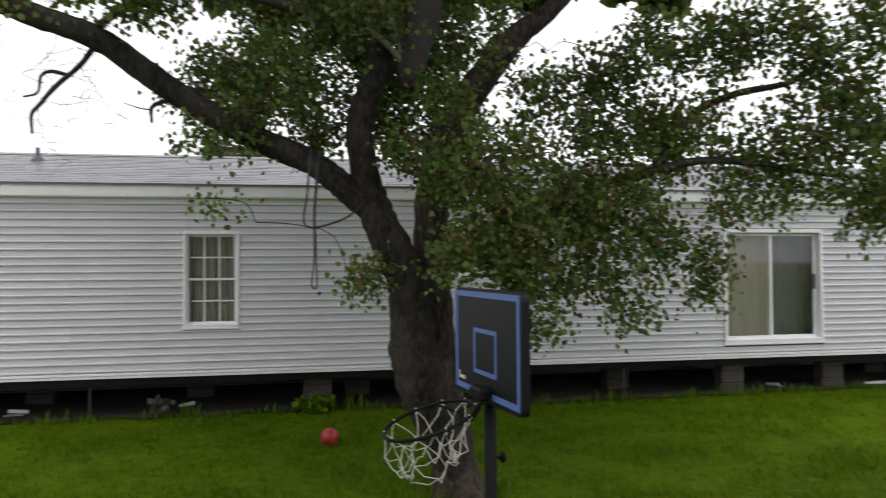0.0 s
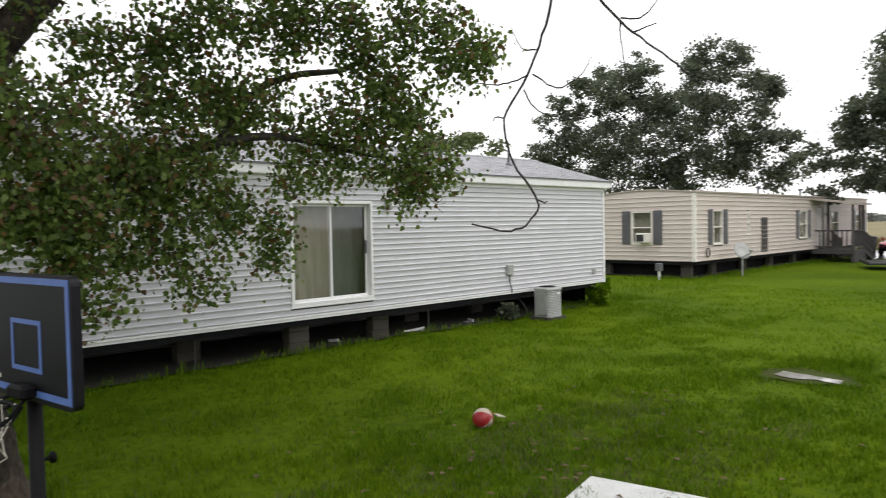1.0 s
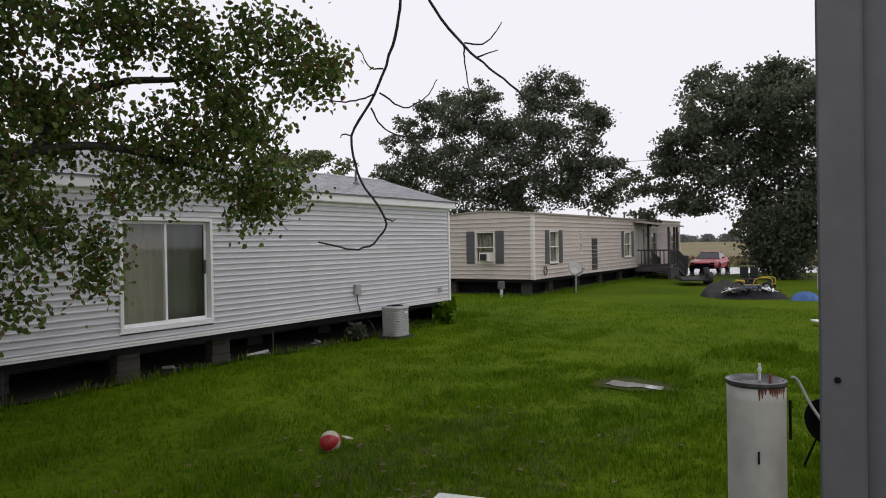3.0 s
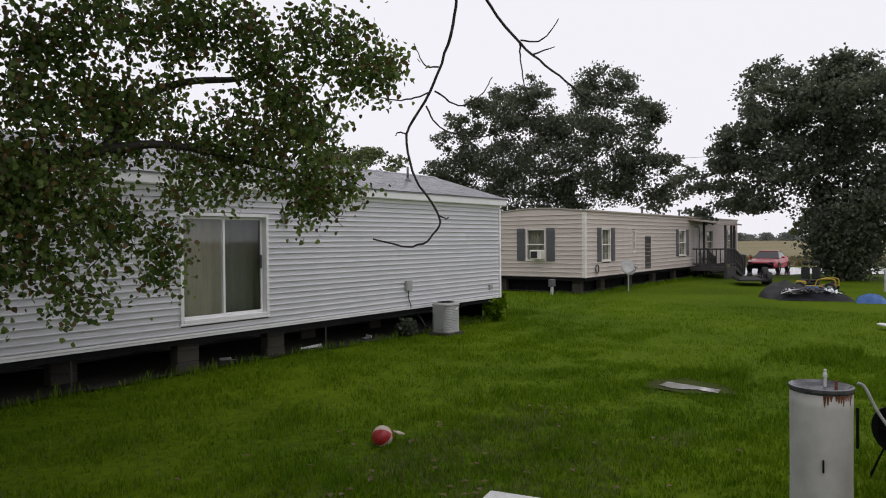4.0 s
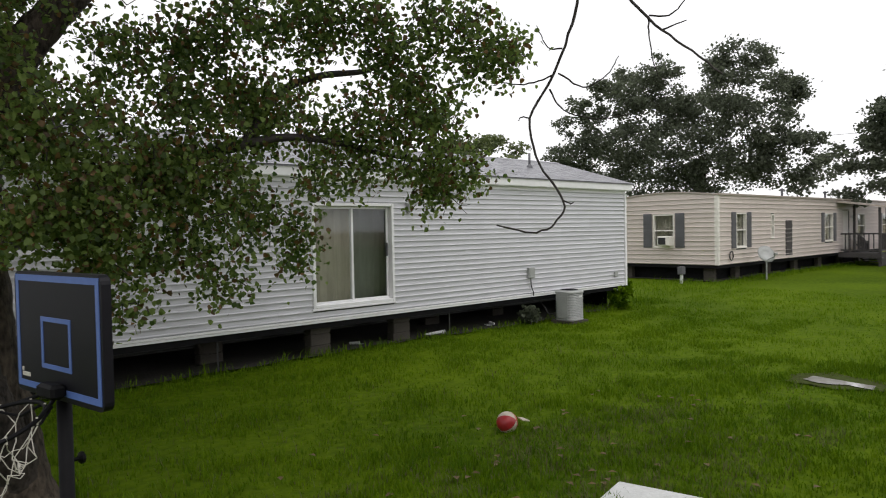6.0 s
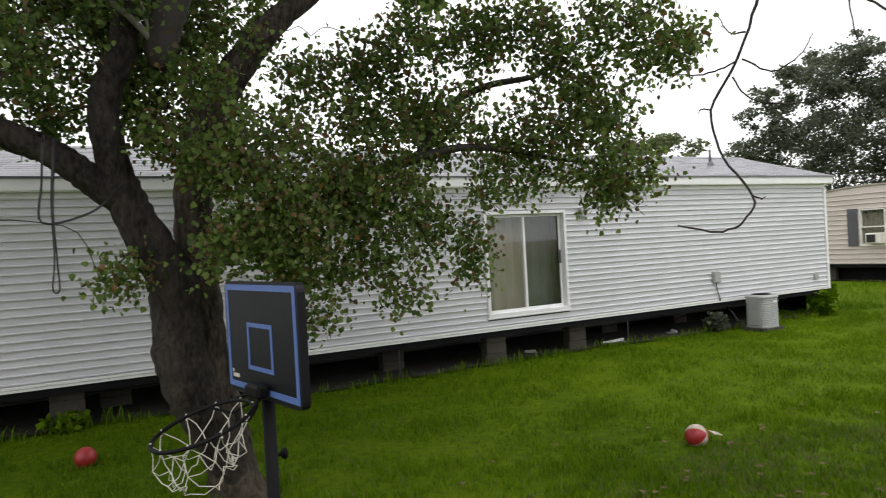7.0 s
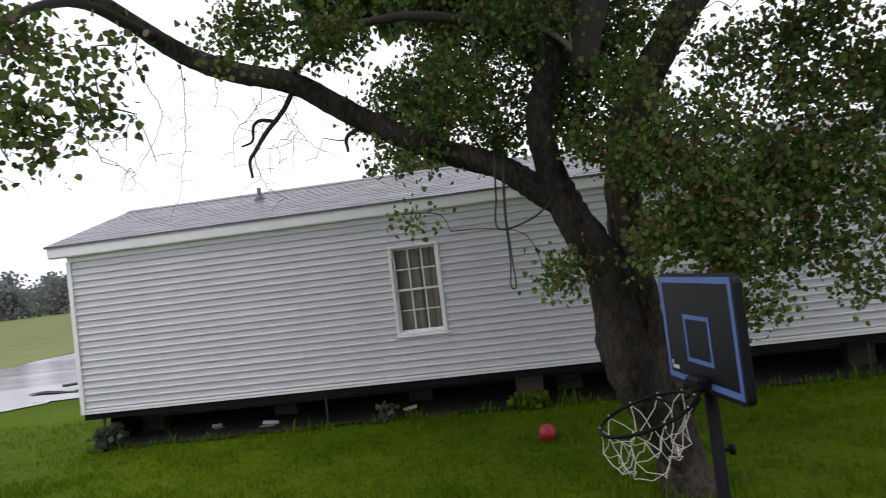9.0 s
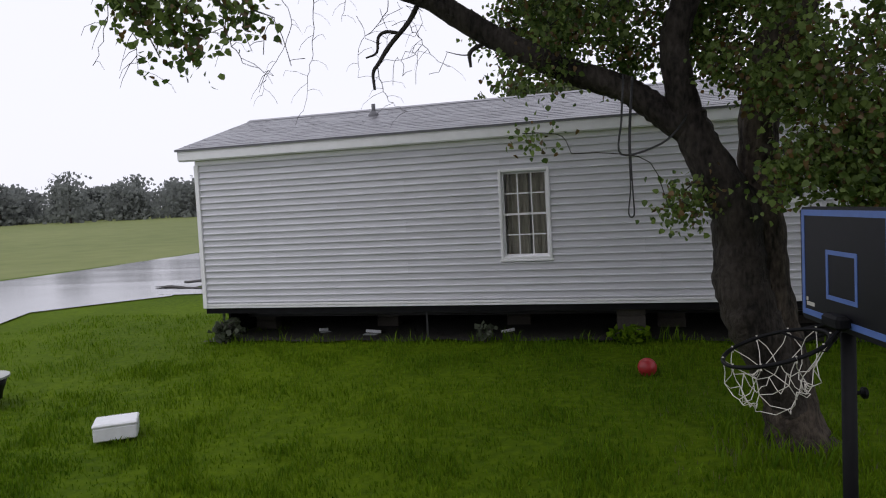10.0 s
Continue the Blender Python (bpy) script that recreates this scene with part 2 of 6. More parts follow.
def rise(x, y):
    """Gentle unevenness of the lawn, and the field rising slowly beyond the road."""
    far = max(0.0, 1 - max(abs(x), abs(y)) / 45)
    field = 0.018 * max(0.0, y - 20) * min(1.0, max(0.0, (-x - 8) / 8)) + 0.011 * max(0.0, -x - 32)
    return field + far * 0.05 * (noise.noise((x * 0.22, y * 0.22, 0.3)) + 0.5 * noise.noise((x * 0.8, y * 0.8, 2.3))) - 0.02


def ground_sheet():
    ticks = [-2500, -900, -400, -200, -120, -80, -60] + [-50 + i * 0.9 for i in range(112)] + [60, 80, 120, 200, 400, 900, 2500]
    n = len(ticks)
    vs = [(x, y, rise(x, y)) for y in ticks for x in ticks]
    fs = [(j * n + i, j * n + i + 1, (j + 1) * n + i + 1, (j + 1) * n + i) for j in range(n - 1) for i in range(n - 1)]
    return MB().poly(vs, fs)


ground = new("ground", ground_sheet().mesh("ground", [M["turf"], M["field"], M["field_dry"]], True))
for f in ground.data.polygons:
    if f.center.x < -31.5 or f.center.x > 49 or f.center.y > 45:
        f.material_index = 2 if f.center.x > 49 else 1
tagged(ground, "wet green lawn running out into open fields", "ground", kind="structure")


# ---- long white mobile home ----
COURSE = 0.1016


def board_mesh(length, material, h=COURSE, proud=0.024, lip=0.021):
    """One lapped siding course along x, front towards -y: sloping face, rolled butt edge."""
    prof = [(0.0, h), (-0.006, h), (-0.009, lip + 0.024), (-proud, lip + 0.014), (-proud, lip + 0.002), (-0.003, lip - 0.0015), (-0.003, 0.0), (0.0, 0.0)]
    k = len(prof)
    vs = [(x, y, z) for x in (0, length) for y, z in prof]
    fs = [(i, k + i, k + (i + 1) % k, (i + 1) % k) for i in range(k)] + [tuple(range(k)), tuple(range(2 * k - 1, k - 1, -1))]
    return MB().poly(vs, fs).mesh("siding_board", material)


BOARDS = {}


def clad(parent, length, z0, z1, material, holes, m, piece=3.66, seed=1, course=COURSE, proud=0.034, lip=0.016):
    """Siding courses over a wall that runs along its own x; holes: x0, z0, x1, z1."""
    rng = random.Random(seed)
    z, row = z0, 0
    while z < z1 - 0.02:
        h = min(course, z1 - z)
        spans = [(0.0, length)]
        for a, b, c, d in holes:
            if b < z + h - 0.03 and d > z + 0.06:
                spans = [s for u, v in spans for s in ((u, min(v, a)), (max(u, c), v)) if s[1] - s[0] > 0.02]
        for u, v in spans:
            x = u
            step = piece * (0.35 + 0.3 * ((row // 2) % 3))
            while x < v - 0.005:
                w = min(step, v - x)
                if v - (x + w) < 0.2:
                    w = v - x
                key = (round(w, 3), round(h, 3), material.name)
                if key not in BOARDS:
                    BOARDS[key] = board_mesh(w - 0.001, material, h, proud, lip)
                ob = new("siding_board", BOARDS[key])
                ob.parent = parent
                ob.matrix_basis = m @ pose(x, 0, z, rng.uniform(-0.15, 0.15))
                x += w
                step = piece
        z += course
        row += 1


def holed(mb, x0, x1, z0, z1, y0, y1, holes):
    """A wall slab along x between y0 and y1, with openings (x0, z0, x1, z1) right through it."""
    xs = sorted({x0, x1, *[h[0] for h in holes], *[h[2] for h in holes]})
    for a, b in zip(xs, xs[1:]):
        cuts = sorted((h[1], h[3]) for h in holes if h[0] < b - 1e-4 and h[2] > a + 1e-4)
        z = z0
        for c, d in cuts + [(z1, z1)]:
            if c - z > 1e-4:
                mb.box(a, y0, z, b, y1, c)
            z = d
    return mb


T1X0, T1X1, T1Z0, T1Z1, T1W = -12.96, 9.31, 0.56, 2.965, 4.6
DOOR = (0.0, 0.80, 1.72, 2.565)
WIN = (-7.985, 1.22, -7.25, 2.52)
WIN_S = (-4.5, 1.88, -3.93, 2.46)
home = thing("mobile_home", "long white vinyl-sided mobile home raised on block piers", "mobile home")
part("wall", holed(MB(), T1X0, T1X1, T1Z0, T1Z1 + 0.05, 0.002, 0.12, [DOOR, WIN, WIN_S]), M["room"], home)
part("wall", MB().box(T1X0, T1W - 0.12, T1Z0, T1X1, T1W, T1Z1 + 0.05), M["siding"], home)
for x in (T1X0, T1X1 - 0.12):
    g = MB().box(x, 0.122, T1Z0, x + 0.12, T1W - 0.122, T1Z1 + 0.1)
    g.poly([(x + e, y, z) for e in (0, 0.12) for y, z in ((0.05, 3.07), (T1W - 0.05, 3.07), (T1W / 2, 3.82))], [(0, 2, 1), (3, 4, 5), (0, 1, 4, 3), (1, 2, 5, 4), (2, 0, 3, 5)])
    part("end_wall", g, M["siding"], home)
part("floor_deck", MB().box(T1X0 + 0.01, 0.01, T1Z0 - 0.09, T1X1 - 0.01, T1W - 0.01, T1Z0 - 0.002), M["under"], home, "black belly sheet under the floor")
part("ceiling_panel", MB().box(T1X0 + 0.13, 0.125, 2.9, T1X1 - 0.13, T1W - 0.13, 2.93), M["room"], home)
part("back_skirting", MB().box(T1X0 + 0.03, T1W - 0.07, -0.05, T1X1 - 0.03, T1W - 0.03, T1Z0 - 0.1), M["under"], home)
# end panels added to shut out light and keep the underfloor black
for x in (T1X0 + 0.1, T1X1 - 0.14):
    part("end_shade_panel", MB().box(x, 0.5, -0.05, x + 0.04, T1W - 0.08, T1Z0 - 0.1), M["under"], home)
for y in (0.95, 3.4):
    b = MB().box(T1X0 + 0.2, y - 0.05, 0.27, T1X1 - 0.2, y + 0.05, 0.285).box(T1X0 + 0.2, y - 0.05, 0.445, T1X1 - 0.2, y + 0.05, 0.46).box(T1X0 + 0.2, y - 0.008, 0.286, T1X1 - 0.2, y + 0.008, 0.444)
    part("chassis_beam", b, M["dark"], home)
# unseen inner partitions, added and coloured dark to keep the rooms dim
for x in (-9.6, -5.4, -2.3, 3.6):
    part("added_partition", MB().box(x, 0.13, T1Z0, x + 0.1, T1W - 0.13, 2.89), M["room"], home)
# eave: fascia board, drip edge and soffit
eave = MB().box(-13.18, -0.15, 2.985, 9.43, -0.128, 3.135).box(-13.18, -0.127, 2.97, 9.43, -0.001, 2.99)
part("fascia", eave, M["trim"], home)
part("drip_edge", MB().box(-13.2, -0.172, 3.137, 9.45, -0.12, 3.152), M["shutter"], home)
part("frieze", MB().box(T1X0, -0.02, 2.9, T1X1, 0.0, 2.968), M["trim"], home)
for x in (T1X0 - 0.012, T1X1 - 0.06):
    part("corner_trim", MB().box(x, -0.042, T1Z0, x + 0.072, 0.001, 2.9, 0.004), M["trim"], home)
part("starter_trim", MB().box(T1X0, -0.022, T1Z0, T1X1, -0.001, T1Z0 + 0.035, 0.004).box(T1X0, -0.03, T1Z0 + 0.037, T1X1, -0.001, T1Z0 + 0.075, 0.006), M["trim"], home)
# roof planes
RIDGE = (T1W / 2, 3.89)
for s in (-1, 1):
    y_e = -0.17 if s < 0 else T1W + 0.17
    vs = [(-13.22, y_e, 3.153), (9.47, y_e, 3.153), (9.47, RIDGE[0], RIDGE[1]), (-13.22, RIDGE[0], RIDGE[1])]
    vs += [(x, y, z - 0.03) for x, y, z in vs]
    part("roof_deck", MB().poly(vs, [(0, 1, 2, 3), (7, 6, 5, 4), (0, 4, 5, 1), (1, 5, 6, 2), (2, 6, 7, 3), (3, 7, 4, 0)]), M["shingle"], home)
shg, rs = MB(), random.Random(3)
slope = Vector((0, RIDGE[0] + 0.17, RIDGE[1] - 3.153))
up = slope.normalized()
nrm = Vector((0, -up.z, up.y))
for r in range(18):
    a = 3.153, slope.length / 18
    x = -13.22 - rs.uniform(0, 0.3)
    while x < 9.46:
        w = 0.305
        u, v = max(x, -13.22), min(x + w - 0.008, 9.47)
        p0 = Vector((0, -0.17, 3.153)) + up * (slope.length * r / 18 - 0.005)
        p1 = p0 + up * (slope.length / 18 + 0.03)
        h0, h1 = 0.003 + rs.uniform(0, 0.004), 0.001
        q = [p0 + nrm * 0.001, p1 + nrm * 0.0005, p1 + nrm * h1, p0 + nrm * h0]
        shg.poly([(e, c.y, c.z) for e in (u, v) for c in q], [(0, 3, 7, 4), (3, 2, 6, 7), (0, 1, 2, 3), (4, 7, 6, 5)])
        x += w
tagged(part("shingle_cover", shg, M["shingle"], home, "grey three-tab asphalt shingles, wet"), kind="stuff")
part("ridge_cap", MB().poly([(x, RIDGE[0] + d, RIDGE[1] + e) for x in (-13.24, 9.49) for d, e in ((-0.14, -0.03), (0, 0.02), (0.14, -0.03))], [(0, 1, 4, 3), (1, 2, 5, 4)]), M["shingle"], home)


def roof_pipe(x, y, h=0.2, r=0.035):
    z = 3.153 + (y + 0.17) * slope.z / slope.y
    p = part("vent_pipe", MB().lathe([(r, z - 0.02), (r, z + h), (r * 0.8, z + h), (r * 0.8, z + h - 0.05)], 12), M["shutter"], home, smooth=True)
    part("flashing", MB().lathe([(r * 3.2, z - 0.03), (r * 2.6, z + 0.02), (r * 1.1, z + 0.08)], 12), M["shutter"], p)
    p.matrix_basis = pose(x, y, 0)
    return p


roof_pipe(-10.43, 1.62)
roof_pipe(4.9, 1.95, 0.12, 0.07)
roof_pipe(7.0, 1.2, 0.35, 0.03)


def casing(parent, x0, z0, x1, z1, w=0.06, proud=0.044, name="window_frame"):
    f = MB()
    f.box(x0, -proud, z0, x0 + w, 0.11, z1, 0.006).box(x1 - w, -proud, z0, x1, 0.11, z1, 0.006)
    f.box(x0 + w, -proud, z0, x1 - w, 0.11, z0 + w, 0.006).box(x0 + w, -proud, z1 - w, x1 - w, 0.11, z1, 0.006)
    return part(name, f, M["trim"], parent)


def pane(parent, x0, z0, x1, z1, y):
    p = part("pane", MB().box(x0, y, z0, x1, y + 0.005, z1), M["glass"], parent)
    p.visible_shadow = False
    return p


def folds(x0, x1, z0, z1, y, amp=0.02, wave=0.09, seed=1):
    """A hanging cloth with vertical folds and thickness."""
    rng, c = random.Random(seed), MB()
    n = max(4, int((x1 - x0) / wave * 4))
    row = [(x0 + (x1 - x0) * i / n, y + amp * math.sin(i * math.pi / 2 + rng.uniform(-0.4, 0.4))) for i in range(n + 1)]
    vs = [(x, yy + e, z) for e in (0, 0.004) for z in (z0, z1) for x, yy in row]
    k = n + 1
    fs = [(i, i + 1, k + i + 1, k + i) for i in range(n)] + [(2 * k + i + 1, 2 * k + i, 3 * k + i, 3 * k + i + 1) for i in range(n)]
    return c.poly(vs, fs)


# sliding glass door
slider = part("sliding_door", MB().box(DOOR[0] + 0.06, 0.0, DOOR[1] + 0.005, DOOR[2] - 0.06, 0.1, DOOR[1] + 0.05, 0.005), M["trim"], home, "white two-panel sliding glass patio door")
casing(slider, *DOOR, 0.055, 0.046, "door_frame")
mid = 0.84
for x0, x1, y in ((0.06, mid + 0.03, 0.03), (mid - 0.02, 1.66, 0.06)):
    f = MB()
    for a, b, c, d in ((x0, 0.85, x0 + 0.045, 2.505), (x1 - 0.045, 0.85, x1, 2.505), (x0 + 0.045, 0.85, x1 - 0.045, 0.9), (x0 + 0.045, 2.465, x1 - 0.045, 2.505)):
        f.box(a, y, b, c, y + 0.025, d, 0.003)
    part("sash", f, M["trim"], slider)
    pane(slider, x0 + 0.04, 0.89, x1 - 0.04, 2.475, y + 0.01)
part("door_handle", MB().box(1.60, 0.02, 1.62, 1.625, 0.06, 1.86, 0.006), M["shutter"], slider)
part("threshold", MB().box(-0.02, -0.05, 0.765, 1.74, -0.001, 0.80, 0.006), M["trim"], slider)
drape = thing("curtain", "beige curtain hanging behind the sliding glass door", "curtain", (0, 0, 0))
part("cloth", folds(0.05, 0.95, 0.85, 2.58, 0.2, 0.012, 0.3, 2), M["curtain"], drape)
# second cloth added behind the right pane, its reflection put into the colour
part("cloth", folds(0.97, 1.9, 0.85, 2.58, 0.34, 0.012, 0.3, 3), M["curtain_reflection"], drape)
part("curtain_rod", MB().tube([(0.03, 0.22, 2.59), (1.76, 0.22, 2.59)], 0.01, 8), M["steel"], drape)

# grid window with two sashes
w1 = part("window", MB().box(WIN[0] - 0.02, -0.05, WIN[1] - 0.03, WIN[2] + 0.02, -0.001, WIN[1], 0.006), M["trim"], home, "white double-hung window with a twelve-pane grid")
casing(w1, *WIN, 0.04, 0.044)
zm = (WIN[1] + WIN[3]) / 2
for z0, z1, y in ((WIN[1] + 0.04, zm + 0.015, 0.05), (zm - 0.015, WIN[3] - 0.04, 0.025)):
    x0, x1 = WIN[0] + 0.04, WIN[2] - 0.04
    f = MB().box(x0, y, z0, x0 + 0.03, y + 0.025, z1).box(x1 - 0.03, y, z0, x1, y + 0.025, z1).box(x0 + 0.03, y, z0, x1 - 0.03, y + 0.025, z0 + 0.03).box(x0 + 0.03, y, z1 - 0.03, x1 - 0.03, y + 0.025, z1)
    s = part("sash", f, M["trim"], w1)
    pane(w1, x0 + 0.028, z0 + 0.028, x1 - 0.028, z1 - 0.028, y + 0.01)
    for i in (1, 2):
        x = x0 + 0.03 + (x1 - x0 - 0.06) * i / 3
        part("muntin", MB().box(x - 0.009, y + 0.002, z0 + 0.03, x + 0.009, y + 0.0095, z1 - 0.03), M["trim"], w1)
    z = (z0 + z1) / 2
    for i in range(3):
        xa = x0 + 0.03 + (x1 - x0 - 0.06) * i / 3 + 0.0095
        part("muntin", MB().box(xa, y + 0.002, z - 0.009, xa + (x1 - x0 - 0.06) / 3 - 0.019, y + 0.0095, z + 0.009), M["trim"], w1)
cur = thing("curtain", "tan curtains half drawn behind the grid window", "curtain", (0, 0, 0))
part("cloth", folds(-7.9, -7.58, 1.2, 2.52, 0.18, 0.02, 0.1, 5), M["curtain"], cur)
part("cloth", folds(-7.55, -7.28, 1.2, 2.52, 0.19, 0.02, 0.1, 6), M["curtain"], cur)
w2 = part("window", MB().box(WIN_S[0] - 0.02, -0.05, WIN_S[1] - 0.03, WIN_S[2] + 0.02, -0.001, WIN_S[1], 0.006), M["trim"], home, "small white window behind the tree")
casing(w2, *WIN_S, 0.045, 0.044)
pane(w2, WIN_S[0] + 0.044, WIN_S[1] + 0.044, WIN_S[2] - 0.044, WIN_S[3] - 0.044, 0.04)
# fittings on the wall
part("wall_lamp", MB().box(2.02, -0.03, 2.42, 2.12, -0.017, 2.58, 0.006).lathe([(0.03, 2.40), (0.055, 2.43), (0.05, 2.55), (0.02, 2.6)], 12, pose(2.07, -0.085, 0)), M["ac"], home, "grey porch lamp")
part("outlet_box", MB().box(5.41, -0.09, 0.98, 5.61, -0.017, 1.21, 0.01).box(5.44, -0.1, 1.0, 5.58, -0.091, 1.15), M["ac"], home, "grey electrical box")
part("outlet_box", MB().box(8.74, -0.06, 0.81, 8.88, -0.017, 0.94, 0.01), M["ac"], home)
part("cable", MB().tube(spline([(5.5, -0.05, 0.98), (5.52, -0.05, 0.8), (5.6, -0.04, 0.62), (5.65, 0.1, 0.5)]), 0.012, 6), M["dark"], home)

part("cable", MB().tube(spline([(8.9, 0.05, 0.55), (9.0, -0.06, 0.3), (9.15, -0.12, 0.12), (9.25, -0.05, 0.35), (9.2, 0.05, 0.56)]), 0.012, 6), M["white"], home, "pale cable loop")
# block piers, their concrete darkened to carry the shade under the floor
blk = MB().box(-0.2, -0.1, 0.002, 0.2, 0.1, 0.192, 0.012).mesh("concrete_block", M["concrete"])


def pier(x, y, wide=1):
    p = thing("block_pier", "stacked concrete block pier, coloured dark for the shade under the home", "pier", (x, y, -0.03), random.Random(x).uniform(-4, 4), "piers under the home")
    for k in range(3):
        for j in range(wide):
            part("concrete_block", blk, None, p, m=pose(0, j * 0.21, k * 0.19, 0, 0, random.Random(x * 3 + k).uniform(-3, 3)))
    return p


for x, y in ((-12.5, 1.2), (-10.3, 1.5), (-8.0, 1.5), (-6.2, 0.3), (-5.6, 1.2), (-3.6, 1.5), (-1.4, 0.9), (0.22, 0.22), (0.95, 1.5), (2.05, 0.3), (3.9, 1.5), (6.0, 1.5), (8.2, 0.8)):
    pier(x, y)
for x, l in ((-1.6, 0.5), (-4.9, 0.48), (-9.2, 0.5), (3.2, 0.5)):
    a = thing("anchor_strap", "thin dark tie-down strap under the home", "strap", (x, 0.12, 0), group="tie-down straps")
    part("strap", MB().box(-0.015, -0.003, -0.05, 0.015, 0.003, l), M["dark"], a)
# scraps lying in the dark under the floor
for k, (x, y, s) in enumerate(((-10.3, 0.6, 0.28), (-11.2, 0.8, 0.2), (1.25, 0.5, 0.25), (3.0, 0.35, 0.5), (-8.1, 0.8, 0.25), (4.6, 0.4, 0.2))):
    j = thing("scrap_piece", "bent pale metal scrap lying under the home", "scrap", (x, y, 0.0), k * 50, "scraps under the home")
    part("bar", MB().box(-0.4 * s, 0.07, 0.0, 0.5 * s, 0.1, 0.05, 0.006, pose(0, 0, 0.02, 0, 6, 12)), M["white"], j)
    part("plate", MB().box(-s / 2, -0.06, 0.0, s / 3, 0.06, 0.022, 0.008), M["ac"], j)


# air conditioner
def rounded_ring(half, r, z, n=6):
    """A square ring of points with rounded corners."""
    out = []
    for cx, cy, a0 in ((1, 1, 0), (-1, 1, 90), (-1, -1, 180), (1, -1, 270)):
        out += [(cx * (half - r) + r * math.cos(radians(a0 + 90 * q / n)), cy * (half - r) + r * math.sin(radians(a0 + 90 * q / n)), z) for q in range(n + 1)]
    return out


def rounded_band(rows):
    """A shell through rounded square rings (half, corner radius, height), closed below and above."""
    rings = [rounded_ring(*q) for q in rows]
    n = len(rings[0])
    fs = [(a * n + i, a * n + (i + 1) % n, (a + 1) * n + (i + 1) % n, (a + 1) * n + i) for a in range(len(rings) - 1) for i in range(n)]
    fs += [tuple(range(n - 1, -1, -1)), tuple(range((len(rings) - 1) * n, len(rings) * n))]
    return MB().poly([p for q in rings for p in q], fs)


def condenser(x, y, turn):
    a = thing("air_conditioner", "grey outdoor air conditioner condenser beside the home", "air conditioner", (x, y, 0), turn)
    part("pad", rounded_band([(0.30, 0.03, -0.06), (0.30, 0.03, 0.03)]), M["concrete"], a)
    part("core", rounded_band([(0.225, 0.11, 0.031), (0.225, 0.11, 0.62)]), M["dark"], a)
    part("base_pan", rounded_band([(0.25, 0.13, 0.031), (0.255, 0.13, 0.05), (0.25, 0.13, 0.075)]), M["ac"], a)
    for k in range(15):
        z = 0.082 + k * 0.036
        part("louvre", rounded_band([(0.238, 0.12, z), (0.252, 0.13, z + 0.002), (0.244, 0.125, z + 0.026), (0.23, 0.12, z + 0.03)]), M["ac"], a)
    part("service_panel", MB().box(-0.262, -0.14, 0.08, -0.25, 0.14, 0.63, 0.005).box(-0.27, -0.1, 0.42, -0.2625, 0.1, 0.56, 0.003), M["ac"], a, "smooth service panel")
    part("rating_plate", MB().box(0.02, -0.2545, 0.53, 0.12, -0.2525, 0.575), M["white"], a)
    top = part("top_cover", rounded_band([(0.25, 0.13, 0.622), (0.262, 0.135, 0.63), (0.262, 0.135, 0.655), (0.235, 0.13, 0.68), (0.2, 0.12, 0.684)]), M["ac"], a)
    for k in range(5):
        r = 0.06 + k * 0.032
        part("guard_ring", MB().tube([(r * math.cos(i * math.pi / 12), r * math.sin(i * math.pi / 12), 0.697) for i in range(25)], 0.005, 5), M["black"], top)
    part("fan_hub", MB().lathe([(0.055, 0.685), (0.055, 0.7), (0.03, 0.712)], 14), M["black"], top)
    part("refrigerant_line", MB().tube(spline([(-0.2, 0.262, 0.16), (-0.22, 0.4, 0.14), (-0.2, 0.55, 0.3), (-0.2, 0.7, 0.42)]), 0.016, 6), M["rubber"], a)
    return a


condenser(6.28, -0.49, 0)


# ---- second mobile home, cream, parallel and farther off ----
far = thing("mobile_home", "cream vinyl-sided mobile home with grey shutters and a porch", "mobile home", (18.08, 1.75, 0))
F_L, F_W, F0, F1 = 21.7, 4.2, 0.59, 3.16
FH = [(1.45, 1.2, 2.3, 2.5), (4.62, 1.5, 4.92, 2.45), (10.65, 1.2, 11.75, 2.5), (13.2, 0.68, 14.1, 2.66), (15.3, 1.25, 16.5, 2.5), (19.5, 1.3, 21.0, 2.5)]
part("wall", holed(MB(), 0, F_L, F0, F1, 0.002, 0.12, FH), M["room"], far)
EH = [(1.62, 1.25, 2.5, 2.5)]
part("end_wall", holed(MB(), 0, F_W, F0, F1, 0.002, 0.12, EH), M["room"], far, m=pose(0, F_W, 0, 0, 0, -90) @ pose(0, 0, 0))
part("wall", MB().box(0.13, F_W - 0.12, F0, F_L, F_W, F1), M["siding2"], far)
part("end_wall", MB().box(F_L - 0.12, 0.125, F0, F_L, F_W - 0.125, F1), M["siding2"], far)
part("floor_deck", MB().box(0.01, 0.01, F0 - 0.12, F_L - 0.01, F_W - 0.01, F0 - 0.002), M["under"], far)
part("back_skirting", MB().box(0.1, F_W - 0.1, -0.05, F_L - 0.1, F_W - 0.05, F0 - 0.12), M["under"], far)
# dark panels added where there is only shade under the floor
part("front_shade_panel", MB().box(0.35, 0.55, -0.05, F_L - 0.1, 0.6, F0 - 0.125), M["under"], far, "dark recessed panel added for the shade under the home")
part("end_shade_panel", MB().box(0.5, 0.62, -0.05, 0.55, F_W - 0.12, F0 - 0.125), M["under"], far)
# unseen dark dividers added to keep these rooms dim too
part("added_partition", MB().box(6, 0.13, F0, 6.1, F_W - 0.13, F1 - 0.05).box(12.6, 0.13, F0, 12.7, F_W - 0.13, F1 - 0.05), M["room"], far)
# bowed metal roof
bow, nb = MB(), 10
